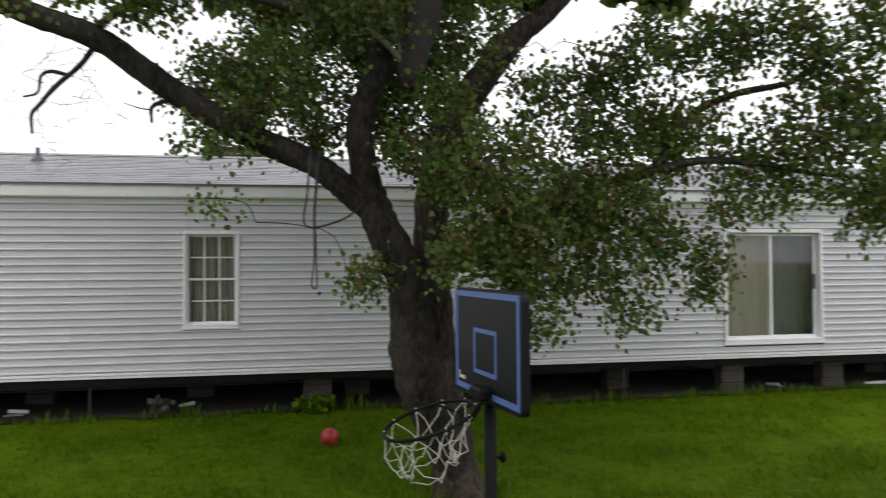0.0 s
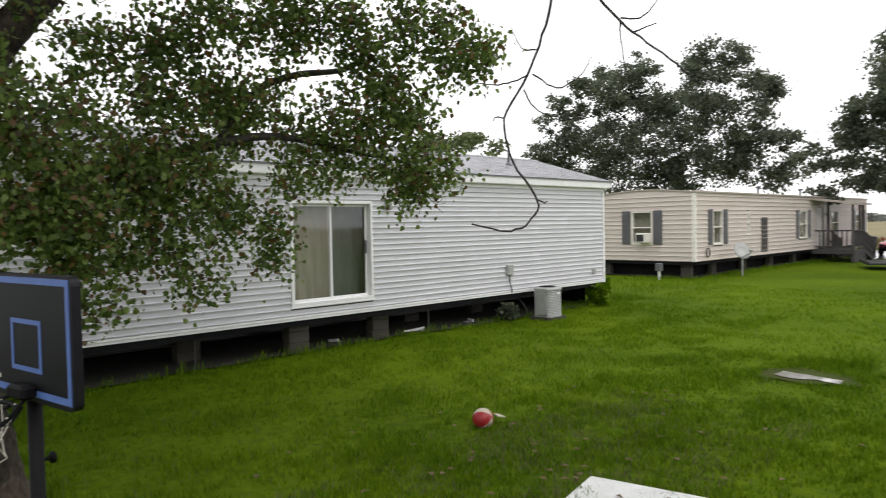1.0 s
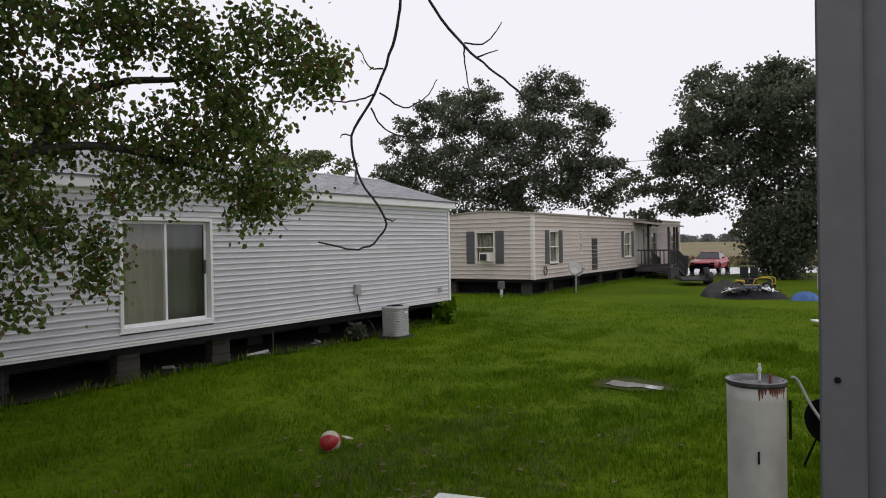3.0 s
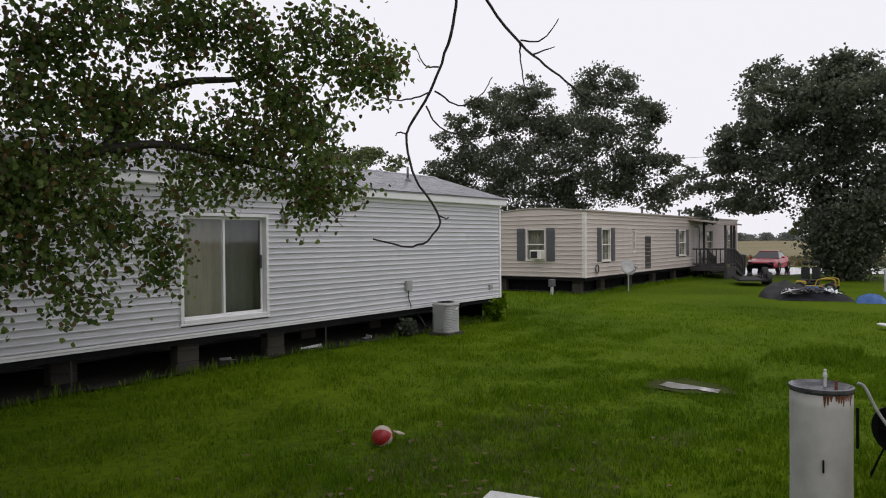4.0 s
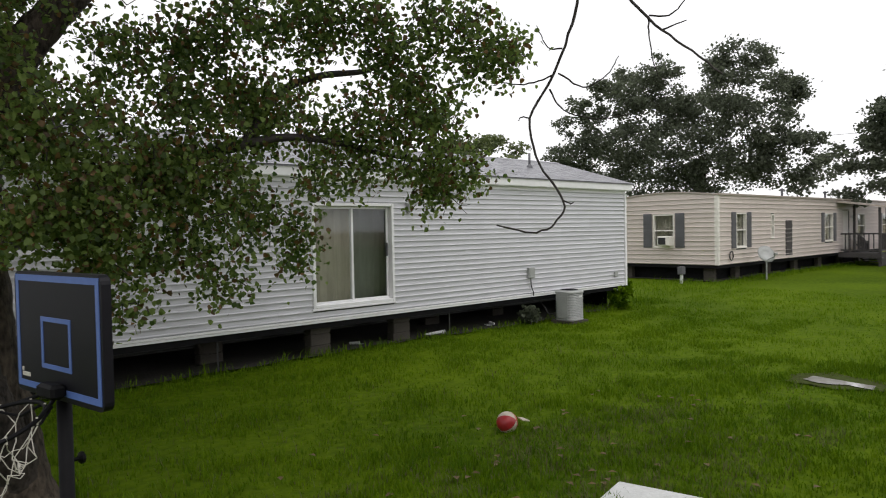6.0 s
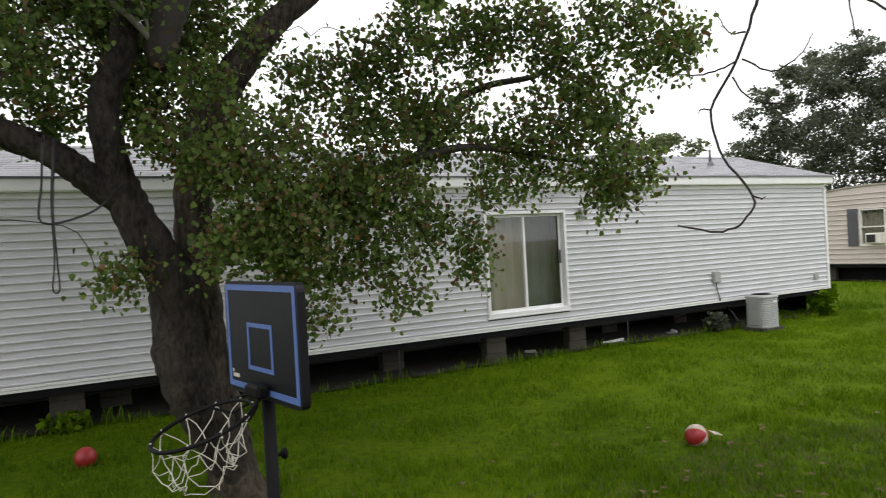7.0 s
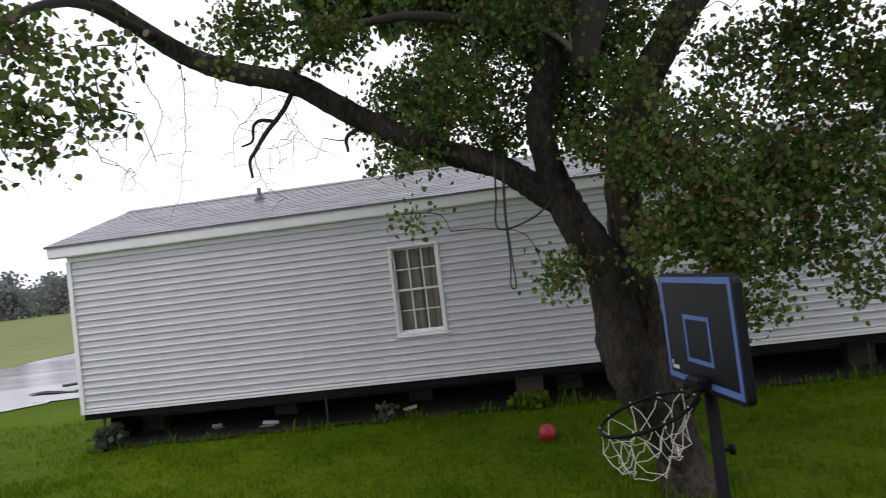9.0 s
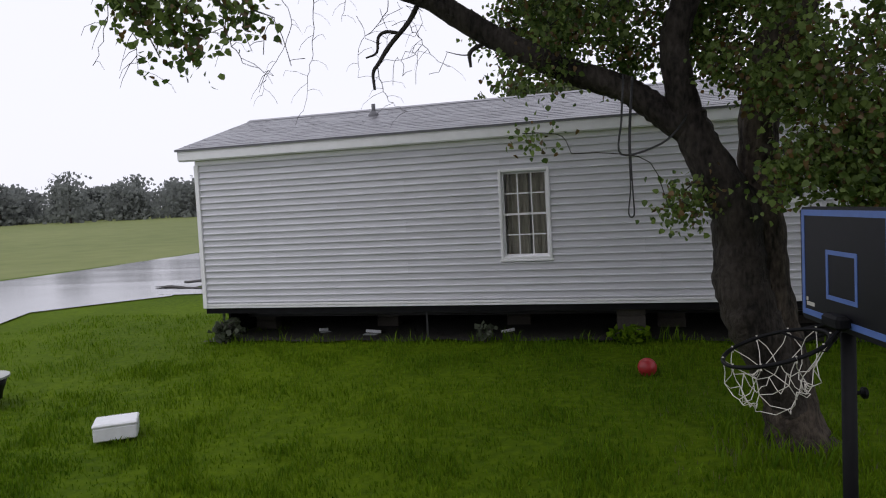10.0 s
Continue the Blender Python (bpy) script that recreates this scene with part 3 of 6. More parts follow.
prof = [(-0.06 + (F_W + 0.12) * i / nb, F1 + 0.02 + 0.16 * math.sin(math.pi * i / nb)) for i in range(nb + 1)]
vs = [(x, y, z - e) for x in (-0.05, F_L + 0.05) for e in (0, 0.05) for y, z in prof]
k = nb + 1
bow.poly(vs, [(i, i + 1, 2 * k + i + 1, 2 * k + i) for i in range(nb)] + [(k + i, 3 * k + i, 3 * k + i + 1, k + i + 1) for i in range(nb)] + [(i, k + i, k + i + 1, i + 1) for i in range(nb)] + [(0, 2 * k, 3 * k, k), (nb, k + nb, 3 * k + nb, 2 * k + nb)])
part("roof", bow, M["roof2"], far, "bowed white metal roof streaked with rust", m=pose(0, 0, 0))
part("end_crown", MB().poly([(x, y, z) for x in (0.0, 0.1) for y, z in [(0.01, F1 - 0.01)] + [(p, q - 0.055) for p, q in prof[1:-1]] + [(F_W - 0.01, F1 - 0.01)]], [tuple(range(10, -1, -1)), tuple(range(11, 22))]), M["siding2"], far)
part("roof_edge", MB().box(-0.07, -0.07, F1 - 0.03, F_L + 0.07, -0.002, F1 + 0.05, 0.01), M["roof2"], far)
part("corner_trim", MB().box(-0.03, -0.03, F0, 0.1, 0.0, F1 - 0.03, 0.006).box(-0.03, 0.002, F0, 0.0, 0.12, F1 - 0.03, 0.006), M["trim2"], far)
part("corner_trim", MB().box(F_L - 0.08, -0.03, F0, F_L + 0.03, 0.0, F1 - 0.03, 0.006), M["trim2"], far)
for x in (9.4, 15.0):
    part("vent_pipe", MB().lathe([(0.05, F1), (0.05, F1 + 0.42), (0.1, F1 + 0.43), (0.1, F1 + 0.5), (0.03, F1 + 0.54)], 10, pose(x, 1.4, 0)), M["shutter"], far)


def plain_window(parent, x0, z0, x1, z1, m, shutters=True, curtain=True, kind="window"):
    w = part(kind, MB().box(x0 - 0.02, -0.05, z0 - 0.04, x1 + 0.02, -0.001, z0, 0.006), M["trim2"], parent, m=m)
    f = MB()
    for a, b, c, d in ((x0, z0, x0 + 0.05, z1), (x1 - 0.05, z0, x1, z1), (x0 + 0.05, z0, x1 - 0.05, z0 + 0.05), (x0 + 0.05, z1 - 0.05, x1 - 0.05, z1), (x0 + 0.05, (z0 + z1) / 2 - 0.02, x1 - 0.05, (z0 + z1) / 2 + 0.02)):
        f.box(a, -0.03, b, c, 0.08, d)
    part("window_frame", f, M["trim2"], w)
    pane(w, x0 + 0.045, z0 + 0.045, x1 - 0.045, z1 - 0.045, 0.085)
    if curtain:
        part("blind", folds(x0 + 0.03, x1 - 0.03, z0 + 0.02, z1 - 0.02, 0.15, 0.012, 0.1, int(x0 * 10)), M["curtain"], w)
    if shutters:
        for a in (x0 - 0.42, x1 + 0.05):
            s = MB().box(a, -0.045, z0 - 0.03, a + 0.37, -0.018, z1 + 0.03, 0.006)
            for q in range(14):
                z = z0 + 0.02 + q * (z1 - z0 - 0.04) / 14
                s.box(a + 0.04, -0.056, z, a + 0.33, -0.046, z + 0.055)
            part("shutter", s, M["shutter"], w, "dark grey louvred shutter")
    return w


side = pose(0, F_W, 0, 0, 0, -90)
plain_window(far, *FH[0], pose(0, 0, 0))
plain_window(far, *FH[1], pose(0, 0, 0), False)
plain_window(far, *FH[2], pose(0, 0, 0))
plain_window(far, *FH[4], pose(0, 0, 0), False)
plain_window(far, *FH[5], pose(0, 0, 0))
endw = plain_window(far, *EH[0], side)
part("closet_door", MB().box(6.1, -0.04, 0.72, 6.75, -0.002, 2.2, 0.008), M["wood"], far, "dark brown service door")
d = part("front_door", MB().box(13.22, 0.03, 0.7, 14.08, 0.07, 2.64, 0.006), M["trim2"], far, "white front door")
part("door_knob", MB().lathe([(0.03, 0), (0.035, 0.03), (0.02, 0.05)], 10, pose(13.98, 0.03, 1.6, 90)), M["steel"], d)
part("door_lamp", MB().lathe([(0.05, 0.0), (0.07, 0.05), (0.05, 0.16)], 10, pose(14.4, -0.08, 2.25)), M["white"], far, "lit white porch lamp")
wa = thing("window_air_conditioner", "small cream window air conditioner in the end window", "air conditioner", (18.08, 3.75, 1.3), -90)
part("case", MB().box(-0.25, -0.32, 0, 0.25, 0.05, 0.36, 0.02), M["trim2"], wa)
part("grille", MB().box(-0.2, -0.335, 0.05, 0.1, -0.321, 0.31, 0.005), M["dark"], wa)
for k in range(7):
    x = 20.2 + k * 2.9
    p = thing("block_pier", "stacked concrete block pier, coloured dark for the shade under the home", "pier", (x, 2.1, -0.03), 0, "piers under the far home")
    for j in range(3):
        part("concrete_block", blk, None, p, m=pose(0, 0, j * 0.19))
for y in (2.2, 5.6):
    p = thing("block_pier", "stacked concrete block pier, coloured dark for the shade under the home", "pier", (18.35, y, -0.03), 90, "piers under the far home")
    for j in range(3):
        part("concrete_block", blk, None, p, m=pose(0, 0, j * 0.19))

# porch of the far home
porch = thing("porch", "dark weathered wooden porch with roof, railings and steps", "porch", (30.5, 1.72, 0))
PL = 1.75
for k in range(12):
    part("deck_board", MB().box(0, -1.8 + k * 0.149, 0.55, PL, -1.8 + k * 0.149 + 0.14, 0.585), M["wood"], porch)
part("rim_joist", MB().box(0, -1.84, 0.38, PL, -1.802, 0.56).box(-0.04, -1.84, 0.38, -0.002, 0, 0.56), M["wood"], porch)
for k in range(5):
    part("skirt_board", MB().box(0.02, -1.835, 0.0 + k * 0.075, PL, -1.81, 0.068 + k * 0.075), M["wood"], porch)
for x, y in ((0.05, -1.75), (PL - 0.6, -1.75), (PL - 0.05, -1.75), (PL - 0.05, -0.2)):
    part("porch_post", MB().box(x - 0.05, y - 0.05, -0.05, x + 0.05, y + 0.05, 2.72 if y < -1 else 2.9, 0.005), M["wood"], porch)
rf = [(-0.25, -2.05, 2.72), (PL + 0.3, -2.05, 2.72), (PL + 0.3, 0.0, 3.02), (-0.25, 0.0, 3.02)]
part("porch_roof", MB().poly(rf + [(x, y, z + 0.07) for x, y, z in rf], [(3, 2, 1, 0), (4, 5, 6, 7), (0, 1, 5, 4), (1, 2, 6, 5), (2, 3, 7, 6), (3, 0, 4, 7)]), M["roof2"], porch)
for a, b in (((0.1, -1.75), (PL, -1.75)), ((0.05, -1.7), (0.05, -0.1))):
    n = 10 if a[1] == b[1] else 8
    for z in (0.72, 1.5):
        part("rail", MB().tube([(*a, z), (*b, z)], 0.05, 4), M["wood"], porch)
    for i in range(1, n):
        x, y = a[0] + (b[0] - a[0]) * i / n, a[1] + (b[1] - a[1]) * i / n
        part("baluster", MB().box(x - 0.03, y - 0.02, 0.75, x + 0.03, y + 0.02, 1.48), M["wood"], porch)
for k in range(4):
    part("step", MB().box(PL + 0.03 + k * 0.36, -1.7, 0.42 - k * 0.13, PL + 0.4 + k * 0.36, -0.3, 0.46 - k * 0.13, 0.005), M["wood"], porch)
for y in (-1.75, -0.3):
    part("stringer", MB().tube([(PL, y, 0.5), (PL + 1.6, y, -0.03)], 0.09, 4), M["wood"], porch)
    part("rail", MB().tube([(PL - 0.05, y, 1.5), (PL + 1.7, y, 0.95)], 0.05, 4), M["wood"], porch)
    part("rail", MB().tube([(PL - 0.05, y, 0.95), (PL + 1.7, y, 0.4)], 0.04, 4), M["wood"], porch)
    part("porch_post", MB().box(PL + 1.6, y - 0.05, -0.05, PL + 1.7, y + 0.05, 1.08), M["wood"], porch)
    for i in range(1, 8):
        part("baluster", MB().box(PL - 0.03 + i * 0.2, y - 0.02, 0.5 - i * 0.06, PL + 0.03 + i * 0.2, y + 0.02, 1.46 - i * 0.063), M["wood"], porch)


# satellite dish and small things before the far home
def dish(x, y):
    s = thing("satellite_dish", "grey satellite dish on a short pole in the grass", "satellite dish", (x, y, 0), -35)
    part("mast", MB().tube([(0, 0, -0.05), (0, 0, 0.75)], 0.03, 8), M["steel"], s)
    part("reflector", MB().lathe([(0.0, 0.0), (0.18, 0.02), (0.33, 0.07), (0.34, 0.085), (0.18, 0.035), (0.0, 0.015)], 20, pose(0, 0.08, 0.9, 65, 0, 0)), M["ac"], s, smooth=True)
    part("arm", MB().tube([(0, 0.0, 0.7), (0.0, -0.5, 0.85), (0, -0.55, 0.95)], 0.018, 6), M["steel"], s)
    part("receiver", MB().box(-0.05, -0.62, 0.92, 0.05, -0.5, 1.0, 0.01), M["ac"], s)


dish(20.3, 0.95)
mp = thing("meter_pedestal", "small grey utility pedestal beside the far home", "utility box", (17.0, 2.6, 0))
part("stake", MB().box(-0.04, -0.04, -0.05, 0.04, 0.04, 0.3), M["white"], mp)
part("case", MB().box(-0.13, -0.09, 0.3, 0.13, 0.09, 0.58, 0.015), M["shutter"], mp)
hc = thing("hose_coil", "dark hose coil hung on the far home's wall", "hose", (19.0, 1.68, 0.9))
part("coil", MB().tube([(0.14 * math.cos(i * 0.42), 0.01 * math.sin(i), 0.17 * math.sin(i * 0.42)) for i in range(32)], 0.018, 6), M["dark"], hc)


# ---- basketball hoop ----
def hoop():
    bl, br = Vector((-5.468, -6.546, 0)), Vector((-5.347, -7.25, 0))
    mid_p = (bl + br) / 2
    along = (br - bl).normalized()
    ang = math.degrees(math.atan2(along.y, along.x))
    h = thing("basketball_hoop", "portable basketball hoop with black blue-edged backboard", "basketball hoop", (mid_p.x, mid_p.y, 0), ang)
    z0, z1, w = 1.466, 1.935, 0.356
    # own x runs along the board; the ring side is -y
    def rounded(x0, x1, za, zb, r, y0, y1):
        ring = []
        for cx, cz, a0 in ((x1 - r, zb - r, 0), (x0 + r, zb - r, 90), (x0 + r, za + r, 180), (x1 - r, za + r, 270)):
            ring += [(cx + r * math.cos(radians(a0 + q * 22.5)), cz + r * math.sin(radians(a0 + q * 22.5))) for q in range(5)]
        n = len(ring)
        return MB().poly([(x, y0, z) for x, z in ring] + [(x, y1, z) for x, z in ring], [tuple(range(n)), tuple(range(2 * n - 1, n - 1, -1))] + [(i, n + i, n + (i + 1) % n, (i + 1) % n) for i in range(n)])
    bd = part("backboard", rounded(-w - 0.008, w + 0.008, z0 - 0.013, z1 + 0.004, 0.035, 0.0, 0.035), M["board"], h, "black plastic backboard")
    def frame_bars(x0, x1, za, zb, t, name):
        f = MB()
        for a, b, c, d in ((x0, za, x0 + t, zb), (x1 - t, za, x1, zb), (x0 + t, za, x1 - t, za + t), (x0 + t, zb - t, x1 - t, zb)):
            f.box(a, -0.0025, b, c, -0.0003, d)
        part(name, f, M["blue"], bd, "light blue painted border")
    frame_bars(-w + 0.008, w - 0.008, z0 + 0.008, z1 - 0.008, 0.025, "border")
    frame_bars(-0.125, 0.125, z0 + 0.10, z0 + 0.30, 0.018, "target_square")
    part("logo_bar", MB().box(-w + 0.05, -0.002, z0 + 0.05, -w + 0.12, -0.0003, z0 + 0.066).box(-w + 0.045, -0.002, z0 + 0.07, -w + 0.06, -0.0003, z0 + 0.085), M["net"], bd)
    # pole behind the board
    part("pole", MB().tube([(0.01, 0.018, -0.03), (0.01, 0.018, 1.45)], 0.027, 14), M["black"], h, smooth=True)
    part("mount", MB().box(-0.10, 0.036, 1.50, 0.06, 0.1, 1.72, 0.01).box(-0.05, -0.06, 1.47, 0.09, -0.003, 1.525, 0.012), M["black"], h)
    kn = part("knob", MB().tube([(-0.03, 0.02, 1.2), (-0.03, 0.085, 1.2)], 0.008, 8), M["black"], h)
    part("knob_head", MB().lathe([(0.012, 0), (0.024, 0.008), (0.024, 0.02), (0.012, 0.026)], 10, pose(-0.03, 0.08, 1.2, -90, 0, 0)), M["black"], kn)
    part("base", MB().box(-0.32, -0.05, -0.03, 0.36, 0.75, 0.14, 0.05), M["board"], h, "black water-filled base")
    # ring, bent down a little, and its net
    R, zr, cy, tilt = 0.2, 1.475, -0.265, radians(17)
    def on_ring(a, rad=R):
        y = cy + rad * math.sin(a)
        return Vector((rad * math.cos(a), y * math.cos(tilt), zr + y * math.sin(tilt)))
    ring = part("rim", MB().tube([on_ring(2 * math.pi * i / 40) for i in range(41)], 0.0085, 8, caps=False), M["black"], h, smooth=True)
    for s in (-1, 1):
        part("brace", MB().tube([(s * 0.05, -0.03, 1.475), on_ring(math.pi / 2 - s * 0.7)], 0.007, 6), M["black"], ring)
        part("brace", MB().tube([(s * 0.04, -0.04, 1.44), (s * 0.09, -0.1, 1.40), on_ring(math.pi / 2 - s * 1.1)], 0.006, 6), M["black"], ring)
    rn, N, tiers = random.Random(11), 10, []
    for k, (rr, drop) in enumerate(((1.0, 0.0), (0.84, 0.08), (0.72, 0.135), (0.62, 0.175), (0.6, 0.205))):
        row = []
        for i in range(N):
            a = 2 * math.pi * (i + 0.5 * (k % 2)) / N
            jit = 0.0 if k == 0 else 0.036
            p = on_ring(a, R * rr)
            flat = 0.45 * k / 4
            p.z = p.z * (1 - flat) + (zr + cy * math.sin(tilt)) * flat - drop + (rn.uniform(-0.03, 0.03) if k else 0)
            row.append(p + Vector((rn.uniform(-jit, jit), rn.uniform(-jit, jit), 0)))
        tiers.append(row)
    for k in range(4):
        for i in range(N):
            p = tiers[k][i]
            for j in ((i, (i - 1) % N) if k % 2 == 0 else (i, (i + 1) % N)):
                q = tiers[k + 1][j]
                mid_q = (p + q) / 2 + Vector((rn.uniform(-0.01, 0.01), rn.uniform(-0.01, 0.01), -0.016 if k else 0))
                part("cord", MB().tube([p, mid_q, q], 0.0019, 5), M["net"], ring)
    for i in range(N):
        p = tiers[0][i]
        part("loop", MB().tube([p + Vector((0, 0, 0.012)), p + Vector((0.004, 0, -0.015))], 0.004, 5), M["net"], ring)
    return h


hoop()


# ---- balls ----
def ball(name, label, x, y, r, colours, panels=True, turn=(0, 0, 0)):
    b = thing(name, label, "ball", (x, y, rise(x, y) + r * 0.82))
    m = pose(0, 0, 0, *turn)
    for k, (a0, a1, key) in enumerate(colours):
        s, n, q = MB(), 10, 12
        for i in range(n + 1):
            th = math.pi * i / n
            for j in range(q + 1):
                ph = radians(a0 + (a1 - a0) * j / q)
                edge = 0.994 if j in (0, q) else 1.0
                s.v.append(tuple(m @ Vector((r * edge * math.sin(th) * math.cos(ph), r * edge * math.sin(th) * math.sin(ph), r * edge * math.cos(th)))))
        s.f += [(i * (q + 1) + j, (i + 1) * (q + 1) + j, (i + 1) * (q + 1) + j + 1, i * (q + 1) + j + 1) for i in range(n) for j in range(q)]
        part("panel", s, M[key], b, smooth=True)
    return b


ball("play_ball", "red rubber ball lying on the lawn", -6.04, -1.8, 0.108, [(k * 60, k * 60 + 60, "red") for k in range(6)])
ball("soccer_ball", "worn red and white ball with torn cover", -0.79, -5.0, 0.112, [(0, 90, "red"), (90, 150, "tan"), (150, 240, "red"), (240, 300, "tan"), (300, 360, "red")], turn=(70, 20, 10))
flap = thing("torn_cover", "torn pale leather flap beside the ball", "scrap", (-0.66, -5.1, 0.0), 30)
part("flap", MB().poly([(0, 0, 0.06), (0.14, -0.05, 0.02), (0.2, 0.03, 0.03), (0.07, 0.07, 0.07), (0, 0, 0.07), (0.14, -0.05, 0.03), (0.2, 0.03, 0.04), (0.07, 0.07, 0.08)], [(3, 2, 1, 0), (4, 5, 6, 7), (0, 1, 5, 4), (1, 2, 6, 5), (2, 3, 7, 6), (3, 0, 4, 7)]), M["tan"], flap)


# ---- trees ----
def nodes_of(lines):
    """Points and radii along limbs, to which finer branches attach."""
    out = []
    for pts, rad in lines:
        sp = spline(pts, 6)
        for i, p in enumerate(sp):
            u = i / (len(sp) - 1) * (len(rad) - 1)
            a = min(int(u), len(rad) - 2)
            out.append((p, rad[a] + (rad[a + 1] - rad[a]) * (u - a)))
    return out


def limb(parent, name, pts, rad, material, sides=12, wob=0.10, seed=1, label=""):
    sp = spline(pts, 6)
    rr = []
    for i in range(len(sp)):
        u = i / (len(sp) - 1) * (len(rad) - 1)
        a = min(int(u), len(rad) - 2)
        rr.append(rad[a] + (rad[a + 1] - rad[a]) * (u - a))
    return part(name, MB().tube(sp, rr, sides, wob, rng=random.Random(seed)), material, parent, label, smooth=True)


def grow(skeleton, targets, rng, droop=0.12, thin=0.006, thick=0.027, sides=5):
    """Branches from the nearest part of the skeleton out to each target; later ones may fork from earlier ones."""
    P = [tuple(p) for p, _ in skeleton]
    Rr = [r for _, r in skeleton]
    mb, paths = MB(), []
    targets = sorted(targets, key=lambda q: min((q[0] - a) ** 2 + (q[1] - b) ** 2 + (q[2] - c) ** 2 for a, b, c in P))
    arr = np.array(P)
    radii = np.array(Rr)
    for q in targets:
        qv = Vector(q)
        dist = ((arr - np.array(q)) ** 2).sum(1)
        k = int(dist.argmin())
        p0 = Vector(arr[k])
        L = (qv - p0).length
        if L < 1e-3:
            continue
        side = Vector((rng.uniform(-1, 1), rng.uniform(-1, 1), rng.uniform(-0.3, 1))) * L * 0.16
        pts = [p0, p0.lerp(qv, 0.33) + side * 0.8 + Vector((0, 0, droop * L)), p0.lerp(qv, 0.7) + side * 0.5 + Vector((0, 0, droop * L * 0.6)), qv]
        sp = spline(pts, 3)
        r0 = min(radii[k] * 0.75, thin + thick * L)
        rads = [r0 + (thin * 0.6 - r0) * i / (len(sp) - 1) for i in range(len(sp))]
        mb.tube(sp, rads, sides, caps=False)
        paths.append(sp)
        arr = np.vstack([arr, np.array([tuple(p) for p in sp[2:]])])
        radii = np.concatenate([radii, rads[2:]])
    return mb, paths


def leaf_mesh(name, centres, size, rng, materials, share=0.08, hang=0.5, vary=0.35, simple=False):
    """Many single leaves: two folded halves each, tips mostly hanging."""
    g = np.random.default_rng(rng)
    n = len(centres)
    c = np.array(centres)
    d = g.normal(size=(n, 3)) + np.array([0, 0, -hang * 2.2])
    d /= np.linalg.norm(d, axis=1)[:, None]
    s = np.cross(d, g.normal(size=(n, 3)))
    s /= np.linalg.norm(s, axis=1)[:, None] + 1e-9
    u = np.cross(s, d)
    L = size * (1 + vary * g.uniform(-1, 1, n))[:, None]
    wd = L * g.uniform(0.38, 0.5, n)[:, None]
    fold = wd * g.uniform(0.1, 0.5, n)[:, None]
    if simple:
        rows = [c - d * L * 0.5, c + s * wd + u * fold, c + d * L * 0.5, c - s * wd + u * fold]
        faces = [(0, 1, 2), (0, 2, 3)]
    else:
        rows = [c - d * L * 0.45, c - d * L * 0.22 + s * wd + u * fold, c + d * L * 0.2 + s * wd * 0.72 + u * fold * 0.7, c + d * L * 0.55, c + d * L * 0.2 - s * wd * 0.72 + u * fold * 0.7, c - d * L * 0.22 - s * wd + u * fold]
        faces = [(0, 1, 2, 3), (0, 3, 4, 5)]
    k = len(rows)
    v = np.stack(rows, 1).reshape(-1, 3)
    me = bpy.data.meshes.new(name)
    m = len(faces[0])
    idx = (np.arange(n)[:, None, None] * k + np.array(faces)[None]).reshape(-1)
    me.vertices.add(len(v))
    me.vertices.foreach_set("co", v.ravel())
    me.loops.add(len(idx))
    me.loops.foreach_set("vertex_index", idx)
    nf = n * len(faces)
    me.polygons.add(nf)
    me.polygons.foreach_set("loop_start", np.arange(nf) * m)
    for x in materials:
        me.materials.append(x)
    if len(materials) > 1:
        pick = (g.random(n) < share).astype(np.int32)
        me.polygons.foreach_set("material_index", np.repeat(pick, len(faces)))
    me.update(calc_edges=True)
    me.validate()
    return me


def spread(clumps, rng, squash=0.8):
    """Random places inside soft ellipsoids (x, y, z, across, up, count)."""
    out = []
    for x, y, z, a, b, n in clumps:
        for _ in range(n):
            v = Vector((rng.gauss(0, 1), rng.gauss(0, 1), rng.gauss(0, 1)))
            v = v.normalized() * rng.random() ** 0.45
            out.append((x + v.x * a, y + v.y * a * squash, z + v.z * b))
    return out


CROWN_A = [
    (-6.56, -3.5, 3.79, 0.6, 0.54, 40),
    (-6.01, -3.53, 4.16, 0.54, 0.48, 30),
    (-6.86, -4.18, 3.14, 0.29, 0.17, 3),
    (-6.2, -3.55, 3.36, 0.44, 0.3, 26),
    (-5.42, -3.5, 3.42, 0.4, 0.4, 26),
    (-5.45, -4.45, 2.92, 0.16, 0.2, 6),
    (-5.62, -3.53, 4.39, 0.6, 0.36, 24),
    (-4.94, -4.8, 2.77, 0.43, 0.43, 31),
    (-4.68, -4.83, 2.34, 0.47, 0.34, 34),
    (-4.2, -4.6, 2.81, 0.6, 0.46, 42),
    (-3.86, -4.69, 2.4, 0.51, 0.35, 38),
    (-5.07, -4.83, 2.13, 0.25, 0.23, 14),
    (-4.6, -4.84, 2.0, 0.38, 0.24, 22),
    (-3.24, -4.63, 3.05, 0.59, 0.49, 44),
    (-3.5, -4.67, 3.72, 0.64, 0.44, 34),
    (-3.96, -4.5, 3.47, 0.44, 0.39, 19),
]
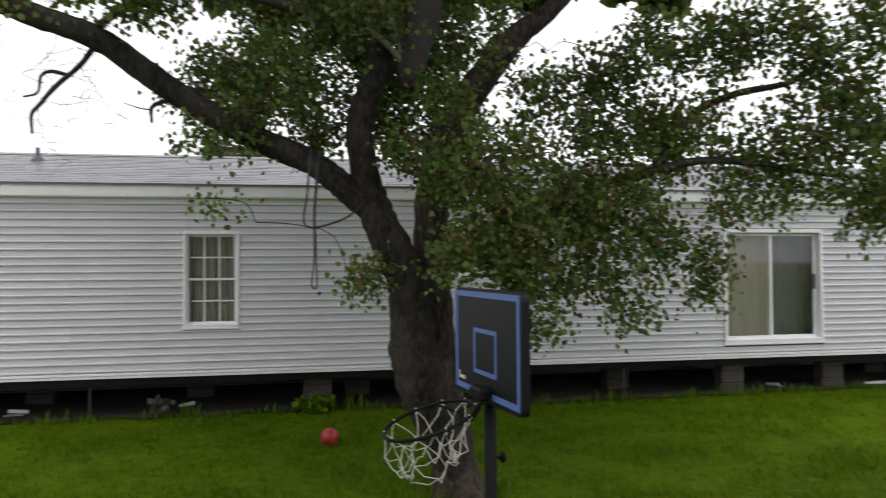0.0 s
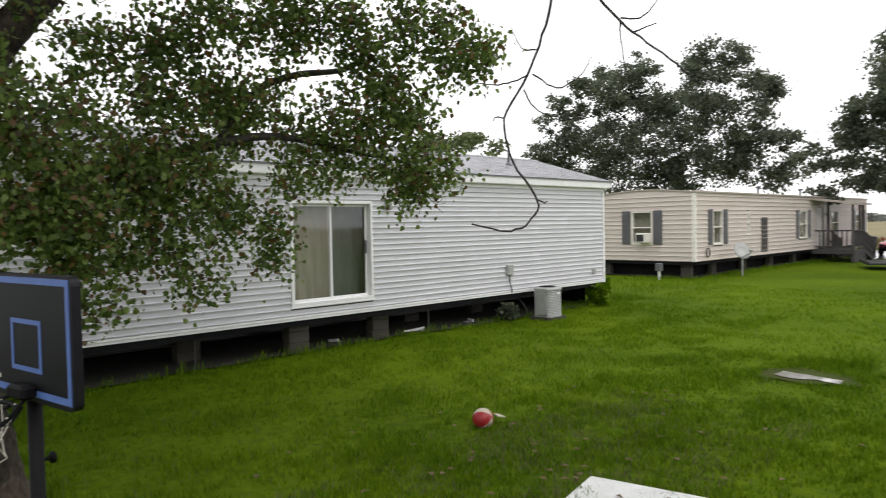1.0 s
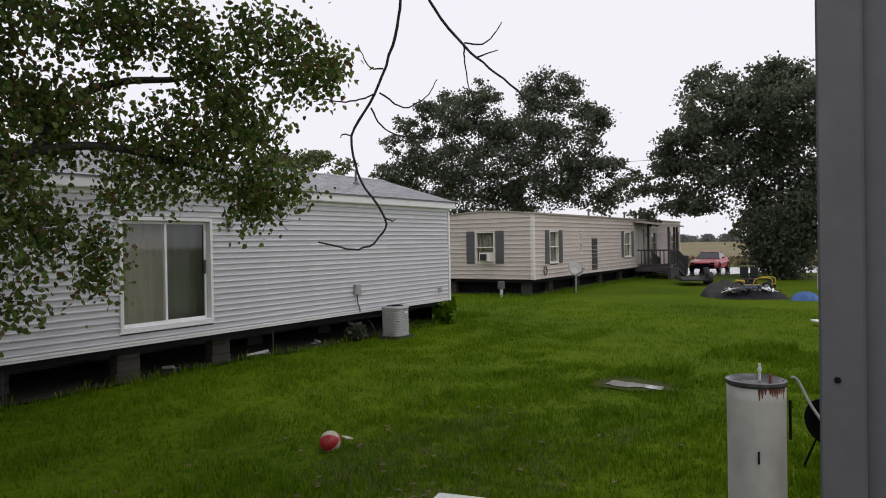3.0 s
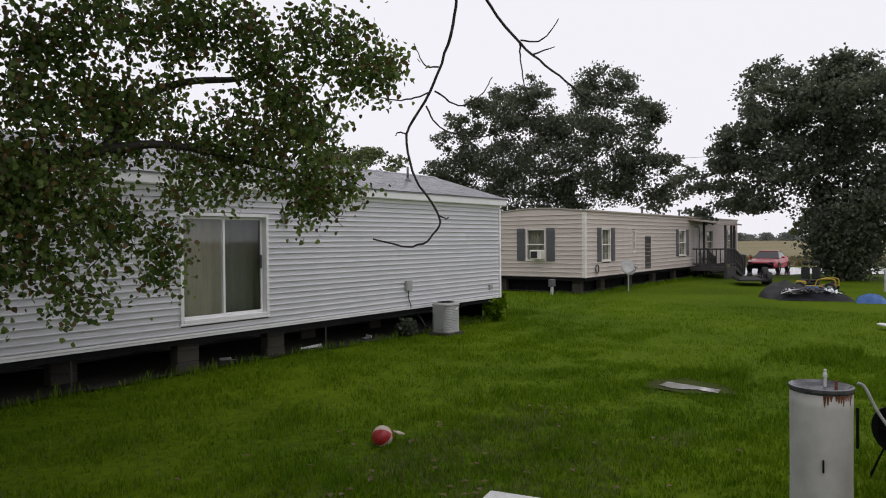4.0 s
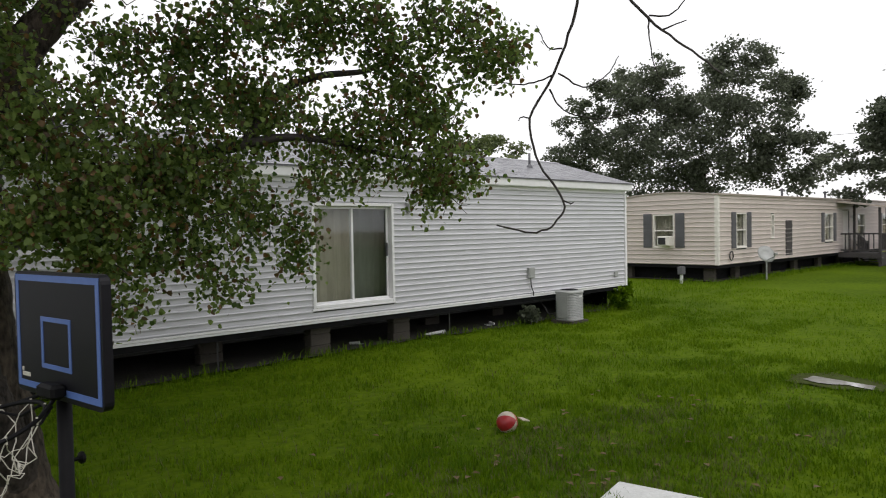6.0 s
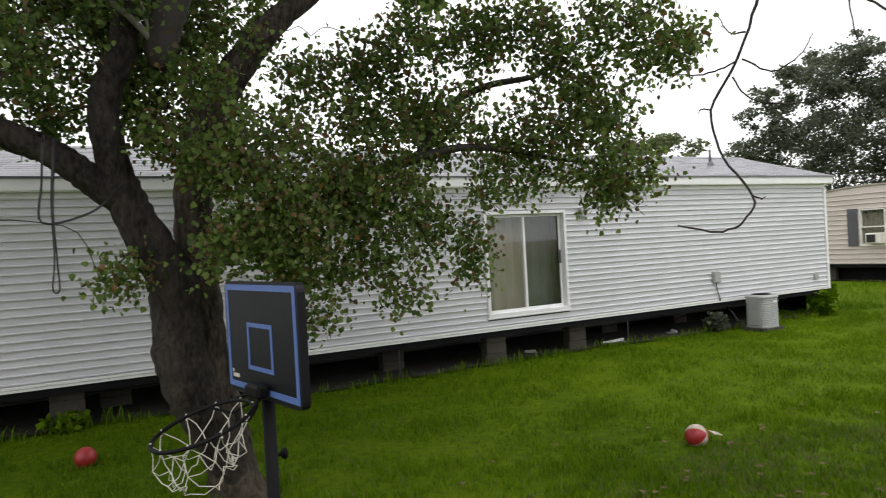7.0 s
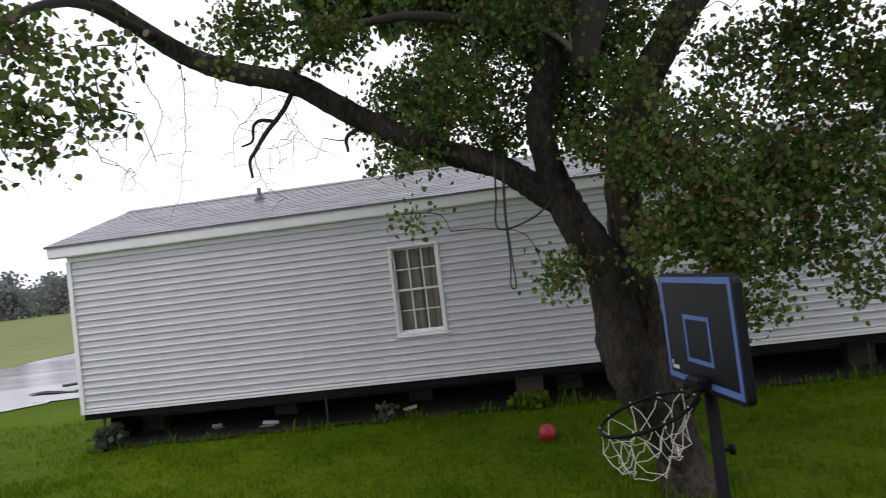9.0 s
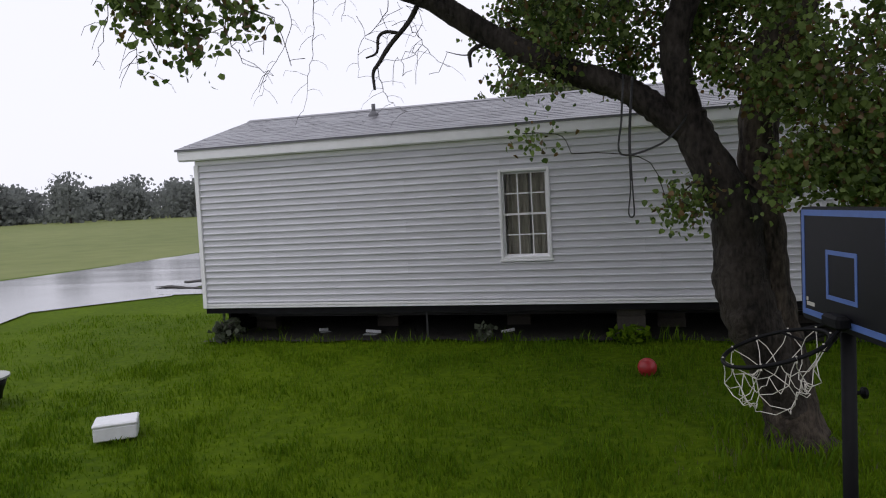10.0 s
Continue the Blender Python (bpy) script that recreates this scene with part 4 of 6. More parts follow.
CROWN_B = [
    (-4.3, -4.2, 3.65, 0.35, 0.45, 12),
    (-6.95, -3.4, 3.62, 0.5, 0.4, 34),
    (-6.35, -3.35, 4.4, 0.75, 0.4, 56),
    (-5.5, -3.3, 4.3, 0.7, 0.45, 56),
    (-5.45, -3.2, 3.75, 0.5, 0.4, 30),
    (-4.85, -3.4, 3.45, 0.4, 0.5, 26),
    (-4.75, -3.3, 4.3, 0.5, 0.4, 22),
    (-6.5, -4.45, 3.5, 0.45, 0.38, 20),
    (-5.9, -4.6, 3.95, 0.45, 0.3, 18),
    (-5.2, -4.6, 3.3, 0.3, 0.4, 14),
    (-5.1, -4.5, 2.75, 0.25, 0.3, 12),
    (-6.95, -4.1, 3.1, 0.35, 0.16, 6),
    (-2.74, -4.64, 2.69, 0.56, 0.31, 22),
    (-2.42, -4.91, 3.02, 0.61, 0.51, 20),
    (-2.34, -5.14, 3.63, 0.56, 0.46, 15),
    (-2.01, -5.2, 2.76, 0.41, 0.36, 16),
    (-2.85, -4.83, 3.8, 0.56, 0.41, 13),
    (-4.11, -4.59, 1.95, 0.28, 0.21, 11),
    (-3.59, -4.6, 1.76, 0.26, 0.19, 9),
    (-3.03, -4.66, 1.9, 0.17, 0.27, 7),
    (-4.47, -4.69, 1.58, 0.16, 0.13, 5),
    (-3.21, -4.56, 2.22, 0.35, 0.25, 10),
    (-5.8, -4.34, 1.92, 0.26, 0.22, 6),
    (-7.01, -4.73, 2.52, 0.11, 0.06, 1),
    (-6.57, -4.66, 2.37, 0.09, 0.05, 1),
    (-4.63, -4.33, 3.97, 0.39, 0.3, 5),
    (-5.05, -3.5, 3.96, 0.36, 0.42, 14),
]
CROWN_C = [
    (-2.18, -5.78, 3.6, 0.43, 0.38, 22),
    (-2.03, -6.19, 3.48, 0.28, 0.21, 12),
    (-1.82, -5.18, 2.52, 0.31, 0.23, 12),
    (-1.61, -5.39, 2.63, 0.18, 0.15, 6),
    (-2.28, -5.29, 3.15, 0.54, 0.39, 24),
    (-2.69, -5.27, 3.74, 0.58, 0.29, 20),
]
CROWN_D = [
    (-8.6, -6.7, 3.48, 0.4, 0.24, 24),
    (-8.48, -6.58, 3.15, 0.33, 0.17, 15),
    (-8.23, -6.39, 3.11, 0.08, 0.13, 4),
    (-8.55, -6.56, 2.92, 0.13, 0.09, 4),
    (-7.82, -5.1, 3.96, 0.45, 0.13, 16),
    (-7.33, -4.73, 3.95, 0.34, 0.14, 14),
    (-8.23, -6.4, 3.48, 0.21, 0.14, 5),
    (-8.71, -6.74, 3.11, 0.14, 0.1, 5),
]

# unseen upper crown, added above to shade the ground and trunk
CROWN_SHADE = [
    (-6.6, -3.4, 6.3, 1.5, 0.7, 44), (-4.9, -3.2, 6.9, 1.5, 0.8, 44), (-3.1, -3.4, 6.2, 1.4, 0.6, 36), (-5.4, -5.4, 6.0, 1.2, 0.5, 30),
    (-8.4, -3.4, 6.1, 1.2, 0.5, 30), (-5.2, -1.6, 5.6, 1.4, 0.6, 34), (-7.2, -1.9, 5.5, 1.2, 0.5, 26), (-2.8, -2.2, 5.6, 1.2, 0.6, 26), (-3.4, -5.0, 5.9, 1.1, 0.4, 22),
    (-5.0, -7.0, 6.4, 1.3, 0.5, 30), (-2.8, -6.6, 6.4, 1.2, 0.5, 26), (-7.4, -6.0, 6.3, 1.2, 0.5, 26),
]
# grid of extra clumps, kept out of view, widens the shade over the yard
for gx in range(7):
    for gy in range(5):
        hx, hy = -10.2 + gx * 1.6 + 0.4 * (gy % 2), -7.2 + gy * 1.7
        CROWN_SHADE.append((hx, hy, max(5.2, 3.2 + 0.5 * (hy + 9.83)) + 0.9 + 0.3 * math.sin(gx * 2.1 + gy), 1.1, 0.4, 9))
yard_tree = thing("yard_tree", "old leaning broadleaf tree with twin trunks and thinning crown", "tree", (0, 0, 0))
BOUGHS = [
    ("trunk", [(-4.99, -4.0, 0.25), (-5.06, -4.03, 0.5), (-5.19, -4.05, 0.79), (-5.30, -4.06, 1.09), (-5.36, -4.06, 1.38), (-5.36, -4.05, 1.66), (-5.40, -4.05, 1.93), (-5.51, -4.05, 2.15), (-5.64, -4.05, 2.42), (-5.72, -4.06, 2.66)], [0.15, 0.17, 0.2, 0.215, 0.205, 0.19, 0.185, 0.17, 0.15, 0.13]),
    ("trunk", [(-4.93, -3.95, -0.1), (-4.97, -3.95, 0.12), (-5.03, -3.95, 0.57), (-5.13, -3.95, 1.15), (-5.17, -3.93, 1.73), (-5.18, -3.9, 2.22), (-5.16, -3.9, 2.65), (-5.06, -3.92, 3.13), (-4.88, -3.95, 3.46), (-4.62, -3.95, 3.82), (-4.37, -3.95, 4.1), (-4.05, -3.95, 4.36), (-3.6, -4.0, 4.9)], [0.33, 0.225, 0.19, 0.175, 0.165, 0.155, 0.15, 0.145, 0.14, 0.125, 0.105, 0.08, 0.05]),
    ("limb", [(-5.66, -4.05, 2.5), (-5.86, -4.05, 2.64), (-6.04, -4.05, 2.79), (-6.21, -4.04, 2.91), (-6.5, -4.03, 3.03), (-6.88, -4.02, 3.22), (-7.19, -4.02, 3.4), (-7.46, -4.02, 3.58), (-7.79, -4.02, 3.82), (-8.04, -4.02, 3.93), (-8.35, -4.02, 4.03), (-8.66, -4.02, 4.17), (-8.92, -4.04, 4.33), (-9.28, -4.1, 4.63), (-9.7, -4.2, 4.95)], [0.125, 0.115, 0.11, 0.105, 0.105, 0.1, 0.1, 0.1, 0.098, 0.095, 0.092, 0.095, 0.085, 0.08, 0.075]),
    ("limb", [(-5.72, -4.06, 2.6), (-5.79, -4.1, 2.98), (-5.80, -4.1, 3.24), (-5.72, -4.12, 3.49), (-5.64, -4.13, 3.72), (-5.63, -4.15, 4.01), (-5.7, -4.2, 4.4), (-5.8, -4.3, 5.2)], [0.125, 0.115, 0.11, 0.112, 0.10, 0.085, 0.07, 0.045]),
    ("limb", [(-5.42, -4.2, 3.5), (-5.40, -4.2, 3.6), (-5.38, -4.2, 3.75), (-5.32, -4.2, 3.95), (-5.26, -4.2, 4.18), (-5.16, -4.15, 4.5), (-4.9, -4.05, 4.9)], [0.06, 0.115, 0.135, 0.13, 0.14, 0.12, 0.09]),
    ("limb", [(-5.1, -4.0, 2.1), (-4.56, -4.3, 2.47), (-3.98, -4.5, 2.66), (-3.50, -4.6, 2.79), (-3.27, -4.6, 3.08), (-3.04, -4.6, 3.31), (-2.69, -4.6, 3.46), (-2.18, -4.62, 3.58), (-1.95, -4.8, 3.8), (-1.6, -4.9, 3.95)], [0.06, 0.05, 0.045, 0.04, 0.036, 0.034, 0.03, 0.024, 0.018, 0.01]),
    ("limb", [(-3.6, -4.58, 2.76), (-3.18, -4.75, 2.86), (-2.73, -4.8, 2.85), (-2.23, -4.85, 2.77), (-1.85, -5.0, 2.7), (-1.6, -5.1, 2.55)], [0.038, 0.033, 0.027, 0.02, 0.014, 0.008]),
    ("limb", [(-7.95, -4.0, 3.9), (-7.4, -4.3, 4.12), (-6.8, -4.4, 4.15), (-6.2, -4.3, 4.05)], [0.03, 0.035, 0.04, 0.05]),
    ("limb", [(-7.86, -4.0, 3.86), (-7.98, -4.0, 3.66), (-8.17, -4.0, 3.47), (-8.28, -4.0, 3.33), (-8.34, -4.01, 3.24), (-8.33, -4.02, 3.09)], [0.026, 0.023, 0.022, 0.019, 0.016, 0.012]),
    ("limb", [(-8.07, -4.0, 3.56), (-8.2, -4.01, 3.585), (-8.27, -4.02, 3.54), (-8.29, -4.03, 3.41), (-8.39, -4.04, 3.37)], [0.014, 0.016, 0.015, 0.012, 0.008]),
    ("limb", [(-9.05, -4.1, 4.42), (-9.1, -5.0, 4.4), (-8.9, -5.9, 4.0), (-8.7, -6.5, 3.6)], [0.05, 0.04, 0.03, 0.015]),
    ("limb", [(-7.2, -4.0, 3.42), (-7.36, -4.0, 3.38), (-7.45, -4.02, 3.32), (-7.45, -4.02, 3.2)], [0.03, 0.02, 0.018, 0.012]),
]
for k, (nm, pts, rad) in enumerate(BOUGHS):
    limb(yard_tree, nm, pts, rad, M["bark"] if k == 1 else M["limb"] if rad[0] > 0.09 else M["twig"], 14 if rad[0] > 0.09 else 8, 0.13, k)
limb(yard_tree, "dead_branch", [(-5.40, -4.22, 3.52), (-5.45, -4.26, 3.68), (-5.61, -4.27, 3.86), (-5.78, -4.27, 3.99), (-6.01, -4.27, 4.22), (-6.2, -4.3, 4.5)], [0.02, 0.028, 0.024, 0.022, 0.018, 0.012], M["deadwood"], 8, 0.12, 40, "pale barkless dead branch")
limb(yard_tree, "dead_branch", [(-5.47, -4.26, 3.7), (-5.52, -4.3, 3.95), (-5.66, -4.32, 4.2), (-5.7, -4.32, 4.45)], [0.014, 0.013, 0.011, 0.008], M["deadwood"], 7, 0.12, 41, "pale barkless dead branch")


def dangling(pts, seed):
    """A thin bare twig that hangs from a limb, with short crooked side shoots."""
    rng, mb = random.Random(seed), MB()
    sp = [q + Vector((rng.uniform(-1, 1), rng.uniform(-1, 1), rng.uniform(-1, 1))) * 0.012 for q in spline(pts, 5)]
    mb.tube(sp, [0.0045 - 0.003 * i / (len(sp) - 1) for i in range(len(sp))], 5)
    for i in range(2, len(sp)):
        if rng.random() < 0.42:
            d = Vector((rng.choice((-1, 1)) * rng.uniform(0.5, 1), rng.uniform(-0.4, 0.4), rng.uniform(-0.9, 0.3))).normalized()
            L = rng.uniform(0.06, 0.22)
            q = sp[i] + d * L
            mb.tube([sp[i], sp[i] + d * L * 0.5 + Vector((0, 0, 0.015)), q, q + Vector((d.x * 0.03, 0, -0.05))], [0.0022, 0.0019, 0.0014, 0.001], 4)
    part("bare_twig", mb, M["twig"], yard_tree)


for k, pts in enumerate([
    [(-9.2, -4.1, 4.5), (-9.24, -4.1, 4.18), (-9.07, -4.1, 3.79), (-9.17, -4.1, 3.5), (-9.34, -4.1, 3.29), (-9.4, -4.1, 3.13)],
    [(-8.86, -4.05, 4.27), (-8.84, -4.1, 3.8), (-8.87, -4.1, 3.5), (-8.92, -4.1, 3.25), (-8.99, -4.1, 2.95)],
    [(-9.0, -6.3, 3.7), (-9.08, -6.4, 3.44), (-9.1, -6.4, 3.19), (-9.2, -6.4, 2.96)],
    [(-8.45, -6.3, 3.4), (-8.4, -6.3, 3.2), (-8.36, -6.3, 3.0), (-8.26, -6.3, 2.88), (-8.1, -6.3, 2.81)],
    [(-8.85, -6.4, 3.45), (-8.92, -6.4, 3.24), (-8.91, -6.4, 3.04), (-8.91, -6.4, 2.91)],
    [(-8.15, -4.0, 3.9), (-8.2, -4.05, 3.7), (-8.4, -4.1, 3.5), (-8.45, -4.1, 3.2)],
    [(-8.0, -4.0, 3.64), (-7.9, -4.05, 3.5), (-7.75, -4.08, 3.3), (-7.6, -4.1, 3.2)],
    [(-8.3, -4.0, 3.3), (-8.25, -4.05, 3.1), (-8.15, -4.08, 2.95), (-8.0, -4.1, 2.85)],
    [(-8.6, -4.0, 4.1), (-8.55, -4.05, 3.9), (-8.58, -4.08, 3.7)],
]):
    dangling(pts, 300 + k)
rt = random.Random(21)
goals = spread(CROWN_A + CROWN_B + CROWN_C + CROWN_D + CROWN_SHADE, rt)
bare = [(-8.0, -4.2, 3.5, 0.5, 0.3, 24), (-8.3, -6.0, 3.0, 0.25, 0.3, 8), (-1.7, -5.2, 2.3, 0.25, 0.2, 7), (-7.9, -4.4, 3.3, 0.4, 0.3, 18), (-2.8, -4.7, 2.45, 0.4, 0.2, 10)]
skel = nodes_of([(p, r) for _, p, r in BOUGHS if len(p) > 3])
skel = [s for s in skel if s[0].z > 1.7]
wood, paths = grow(skel, goals, rt, 0.12, 0.0075, 0.027)
tagged(part("branchwork", wood, M["twig"], yard_tree, "fine dark branches and twigs"), kind="stuff")
bare_wood, _ = grow([(p, 0.02) for sp in paths for p in sp[6:]] + skel, spread(bare, rt), rt, 0.0, 0.0045, 0.011, 4)
tagged(part("bare_wood", bare_wood, M["twig"], yard_tree, "thin leafless twigs"), kind="stuff")
pts = []
for sp in paths:
    e = sp[-1]
    near = 1.0 if e.x > -8 or e.y > -5.5 else 0.55
    if rt.random() < 0.16:
        continue
    long = (sp[-1] - sp[0]).length > 0.5
    for _ in range(int((66 if e.z < 4.5 else 110) * near)):
        k = rt.randint(len(sp) - 4 if long else len(sp) // 2, len(sp) - 1)
        p = sp[k]
        s = 0.095 if near == 1.0 else 0.075
        pts.append((p.x + rt.gauss(0, s), p.y + rt.gauss(0, s), p.z + rt.gauss(0, s) - 0.03))
high = [p for p in pts if p[2] > 4.6]
pts = [p for p in pts if p[2] <= 4.6]
tagged(part("upper_crown", leaf_mesh("upper_crown", high, 0.2, 6, [M["leaf"]]), None, yard_tree, "unseen leaf canopy added above the tree to shade the yard"), kind="stuff")
tagged(part("crown", leaf_mesh("crown", pts, 0.0435, 4, [M["leaf"], M["leaf_old"]], 0.17), None, yard_tree, "green leaves turning yellow and brown in places"), kind="stuff")
vine = thing("hanging_cord", "dark cord hanging in a loop from the tree", "cord", (0, 0, 0))
part("cord", MB().tube(spline([(-6.13, -4.1, 2.98), (-6.14, -4.42, 2.86), (-6.17, -4.43, 2.48), (-6.17, -4.42, 2.1), (-6.19, -4.42, 1.9), (-6.15, -4.42, 1.89), (-6.155, -4.42, 2.1), (-6.16, -4.4, 2.5), (-6.12, -4.1, 2.98)]), 0.006, 6), M["dark"], vine)
part("cord", MB().tube(spline([(-6.2, -4.08, 3.0), (-6.2, -4.45, 2.88), (-6.22, -4.44, 2.61), (-6.23, -4.42, 2.35), (-5.94, -4.42, 2.41), (-5.77, -4.3, 2.57), (-5.72, -4.05, 2.7)]), 0.008, 6), M["dark"], vine)

# bare hanging twigs of a branch overhead, close to the porch
over = thing("overhanging_branch", "thin leafless branch hanging over the lawn", "branch", (0, 0, 0))
TW = [
    [(-1.47, -6.58, 5.23), (-1.39, -6.47, 4.39), (-1.32, -6.39, 4.15), (-1.28, -6.26, 3.79), (-1.30, -6.07, 3.39), (-1.39, -5.88, 3.03), (-1.30, -5.90, 2.64), (-1.15, -6.05, 2.31), (-1.20, -5.98, 2.11), (-1.34, -5.83, 2.03), (-1.54, -5.60, 2.11)],
    [(-1.30, -6.07, 3.39), (-1.43, -5.90, 3.33), (-1.58, -5.73, 3.35), (-1.69, -5.64, 3.39)],
    [(-1.28, -6.11, 3.41), (-1.13, -6.26, 3.28), (-1.03, -6.43, 3.37), (-1.00, -6.54, 3.51)],
    [(-1.30, -6.03, 3.28), (-1.20, -6.11, 3.09), (-1.03, -6.32, 3.01), (-0.88, -6.56, 3.03)],
    [(-1.30, -6.17, 3.60), (-1.37, -6.07, 3.62), (-1.47, -6.03, 3.79)],
    [(-1.51, -6.68, 5.13), (-1.43, -6.71, 4.32), (-1.34, -6.70, 4.07), (-1.09, -6.87, 3.73), (-0.90, -7.07, 3.51), (-0.73, -7.30, 3.26)],
    [(-1.09, -6.87, 3.73), (-1.05, -6.85, 3.56), (-0.96, -6.87, 3.28)],
]
for k, p in enumerate(TW + [[(-1.09, -6.87, 3.75), (-1.00, -7.04, 3.75), (-0.98, -7.17, 3.90)], [(-1.01, -6.94, 3.64), (-0.94, -7.11, 3.69)], [(-1.39, -5.88, 3.03), (-1.44, -5.83, 3.05), (-1.47, -5.81, 3.02)], [(-1.15, -6.05, 2.31), (-1.11, -6.09, 2.28), (-1.09, -6.11, 2.30)]]):
    sp = spline(p, 5)
    r0, r1 = (0.015, 0.008) if len(p) > 5 else (0.008, 0.004)
    rk = random.Random(k)
    sp = [q + Vector((rk.uniform(-1, 1), rk.uniform(-1, 1), rk.uniform(-1, 1))) * 0.006 for q in sp]
    part("twig", MB().tube(sp, [r0 + (r1 - r0) * i / (len(sp) - 1) for i in range(len(sp))], 7, 0.25, rng=rk), M["twig"], over, smooth=True)
part("bough", MB().tube(spline([(-1.47, -6.58, 5.17), (-2.2, -6.0, 5.6), (-3.4, -5.0, 5.4), (-4.7, -4.1, 4.9)]), [0.016, 0.02, 0.025, 0.03] + [0.04] * 12, 8), M["twig"], over)


def oak(name, label, x, y, h, r, seed, base=0.2, leaf="leaf_dark", size=0.19, count=105, per=260, lean=0.0, wide=1.0, trunk=0.35):
    """A broad field tree: forked trunk, limbs and an uneven crown of leaf clusters."""
    rng = random.Random(seed)
    t = thing(name, label, "tree", (x, y, 0), group="distant trees")
    fork = h * base
    part("trunk", MB().tube(spline([(0, 0, -0.1), (0.1, 0, fork * 0.5), (lean * 0.2, 0.1, fork), (lean * 0.4, 0, h * 0.6)]), [trunk * 1.3] + [trunk] * 6 + [trunk * 0.8] * 5 + [trunk * 0.35] * 8, 10, 0.15, rng=rng), M["bark"], t, smooth=True)
    balls, lines = [], []
    for k in range(count):
        a = rng.uniform(0, 2 * math.pi)
        e = math.asin(rng.uniform(-0.75, 1.0))
        q = rng.uniform(0.3, 1.0) ** 0.7 * (1 + 0.22 * math.sin(3 * a + seed) * math.cos(e))
        px, py = math.cos(a) * math.cos(e) * r * q * wide + lean, math.sin(a) * math.cos(e) * r * q
        pz = fork + (h - fork) * (0.42 + 0.56 * math.sin(e) * q)
        pz = max(pz, fork * 0.8)
        balls.append((px, py, pz, rng.uniform(0.12, 0.24) * r, rng.uniform(0.09, 0.17) * r))
    sk = [(Vector((lean * 0.3 * u, 0, fork + (h * 0.5 - fork) * u)), trunk * (1 - 0.6 * u)) for u in (0.0, 0.3, 0.6, 1.0)]
    w, _ = grow(sk, [b[:3] for b in balls], rng, 0.1, 0.03, 0.03, 6)
    tagged(part("branchwork", w, M["bark"], t), kind="stuff")
    cs = []
    for bx, by, bz, ra, rb in balls:
        for _ in range(per):
            v = Vector((rng.gauss(0, 1), rng.gauss(0, 1), rng.gauss(0, 1))).normalized() * rng.random() ** 0.5
            cs.append((bx + v.x * ra, by + v.y * ra, bz + v.z * rb))
    tagged(part("crown", leaf_mesh("crown", cs, size, seed, [M[leaf]], hang=0.2, simple=True), None, t), kind="stuff")
    return t


def broad_oak(label, x, y, masses, seed, fork, trunk=0.4, leaf="leaf_dark", size=0.18, deep=1.7):
    """A field oak whose crown is a number of leafy masses (y, z, radius) borne on limbs from a forked trunk."""
    rng = random.Random(seed)
    t = thing("oak_tree", label, "tree", (x, y, 0), group="distant trees")
    part("trunk", MB().tube(spline([(0, 0, -0.1), (0.1, 0.05, fork * 0.5), (0.0, 0.1, fork), (0.2, 0.0, fork * 2.0)]), [trunk * 1.3] + [trunk] * 6 + [trunk * 0.8] * 5 + [trunk * 0.35] * 8, 10, 0.15, rng=rng), M["bark"], t, smooth=True)
    tips, cs = [], []
    for my, mz, r in masses:
        for layer in range(2):
            dx = rng.uniform(-deep, deep)
            for _ in range(max(4, int(7 * r))):
                v = Vector((rng.gauss(0, 1), rng.gauss(0, 1), rng.gauss(0, 1))).normalized() * rng.random() ** 0.4 * r
                c = Vector((dx + v.x, my - y + v.y, mz + v.z))
                tips.append(tuple(c))
                q = rng.uniform(0.24, 0.5) * r + 0.1
                for _ in range(int(85 * q / 0.5)):
                    w = Vector((rng.gauss(0, 1), rng.gauss(0, 1), rng.gauss(0, 1))) * q * 0.5
                    cs.append((c.x + w.x, c.y + w.y, c.z + w.z * 0.6))
    sk = [(Vector((0.15 * u, 0, fork + fork * u)), trunk * (1 - 0.6 * u)) for u in (0.0, 0.3, 0.6, 1.0)]
    w, _ = grow(sk, tips, rng, 0.08, 0.02, 0.03, 5)
    tagged(part("branchwork", w, M["bark"], t), kind="stuff")
    tagged(part("crown", leaf_mesh("crown", cs, size, seed, [M[leaf]], hang=0.2, simple=True), None, t), kind="stuff")
    return t


broad_oak("large dark oak standing behind the cream mobile home", 37.5, 12.0, [
    (18.1, 12.6, 1.0), (17.2, 11.2, 1.6), (15.2, 12.6, 1.3), (14.8, 10.0, 2.0), (12.5, 9.7, 1.6), (10.0, 11.9, 1.3), (8.8, 12.2, 1.3), (9.6, 9.8, 1.8), (7.6, 10.0, 1.4),
    (6.5, 10.5, 0.8), (7.6, 7.7, 1.6), (5.8, 7.2, 1.0), (10.8, 6.8, 2.1), (13.4, 6.6, 2.0), (8.0, 5.5, 1.6), (5.8, 5.0, 1.4), (16.7, 7.7, 2.0), (19.2, 6.6, 1.7), (12.5, 4.2, 1.8), (16.0, 4.5, 1.8)], 4, 3.2)
broad_oak("lower oak at the edge of the group behind the home", 33.0, 18.0, [
    (20.1, 6.7, 0.9), (18.3, 9.0, 1.0), (17.1, 10.0, 1.0), (18.6, 7.0, 1.3), (16.7, 7.7, 1.3), (15.7, 11.0, 0.9), (18.5, 5.0, 1.4)], 12, 2.6, 0.28)
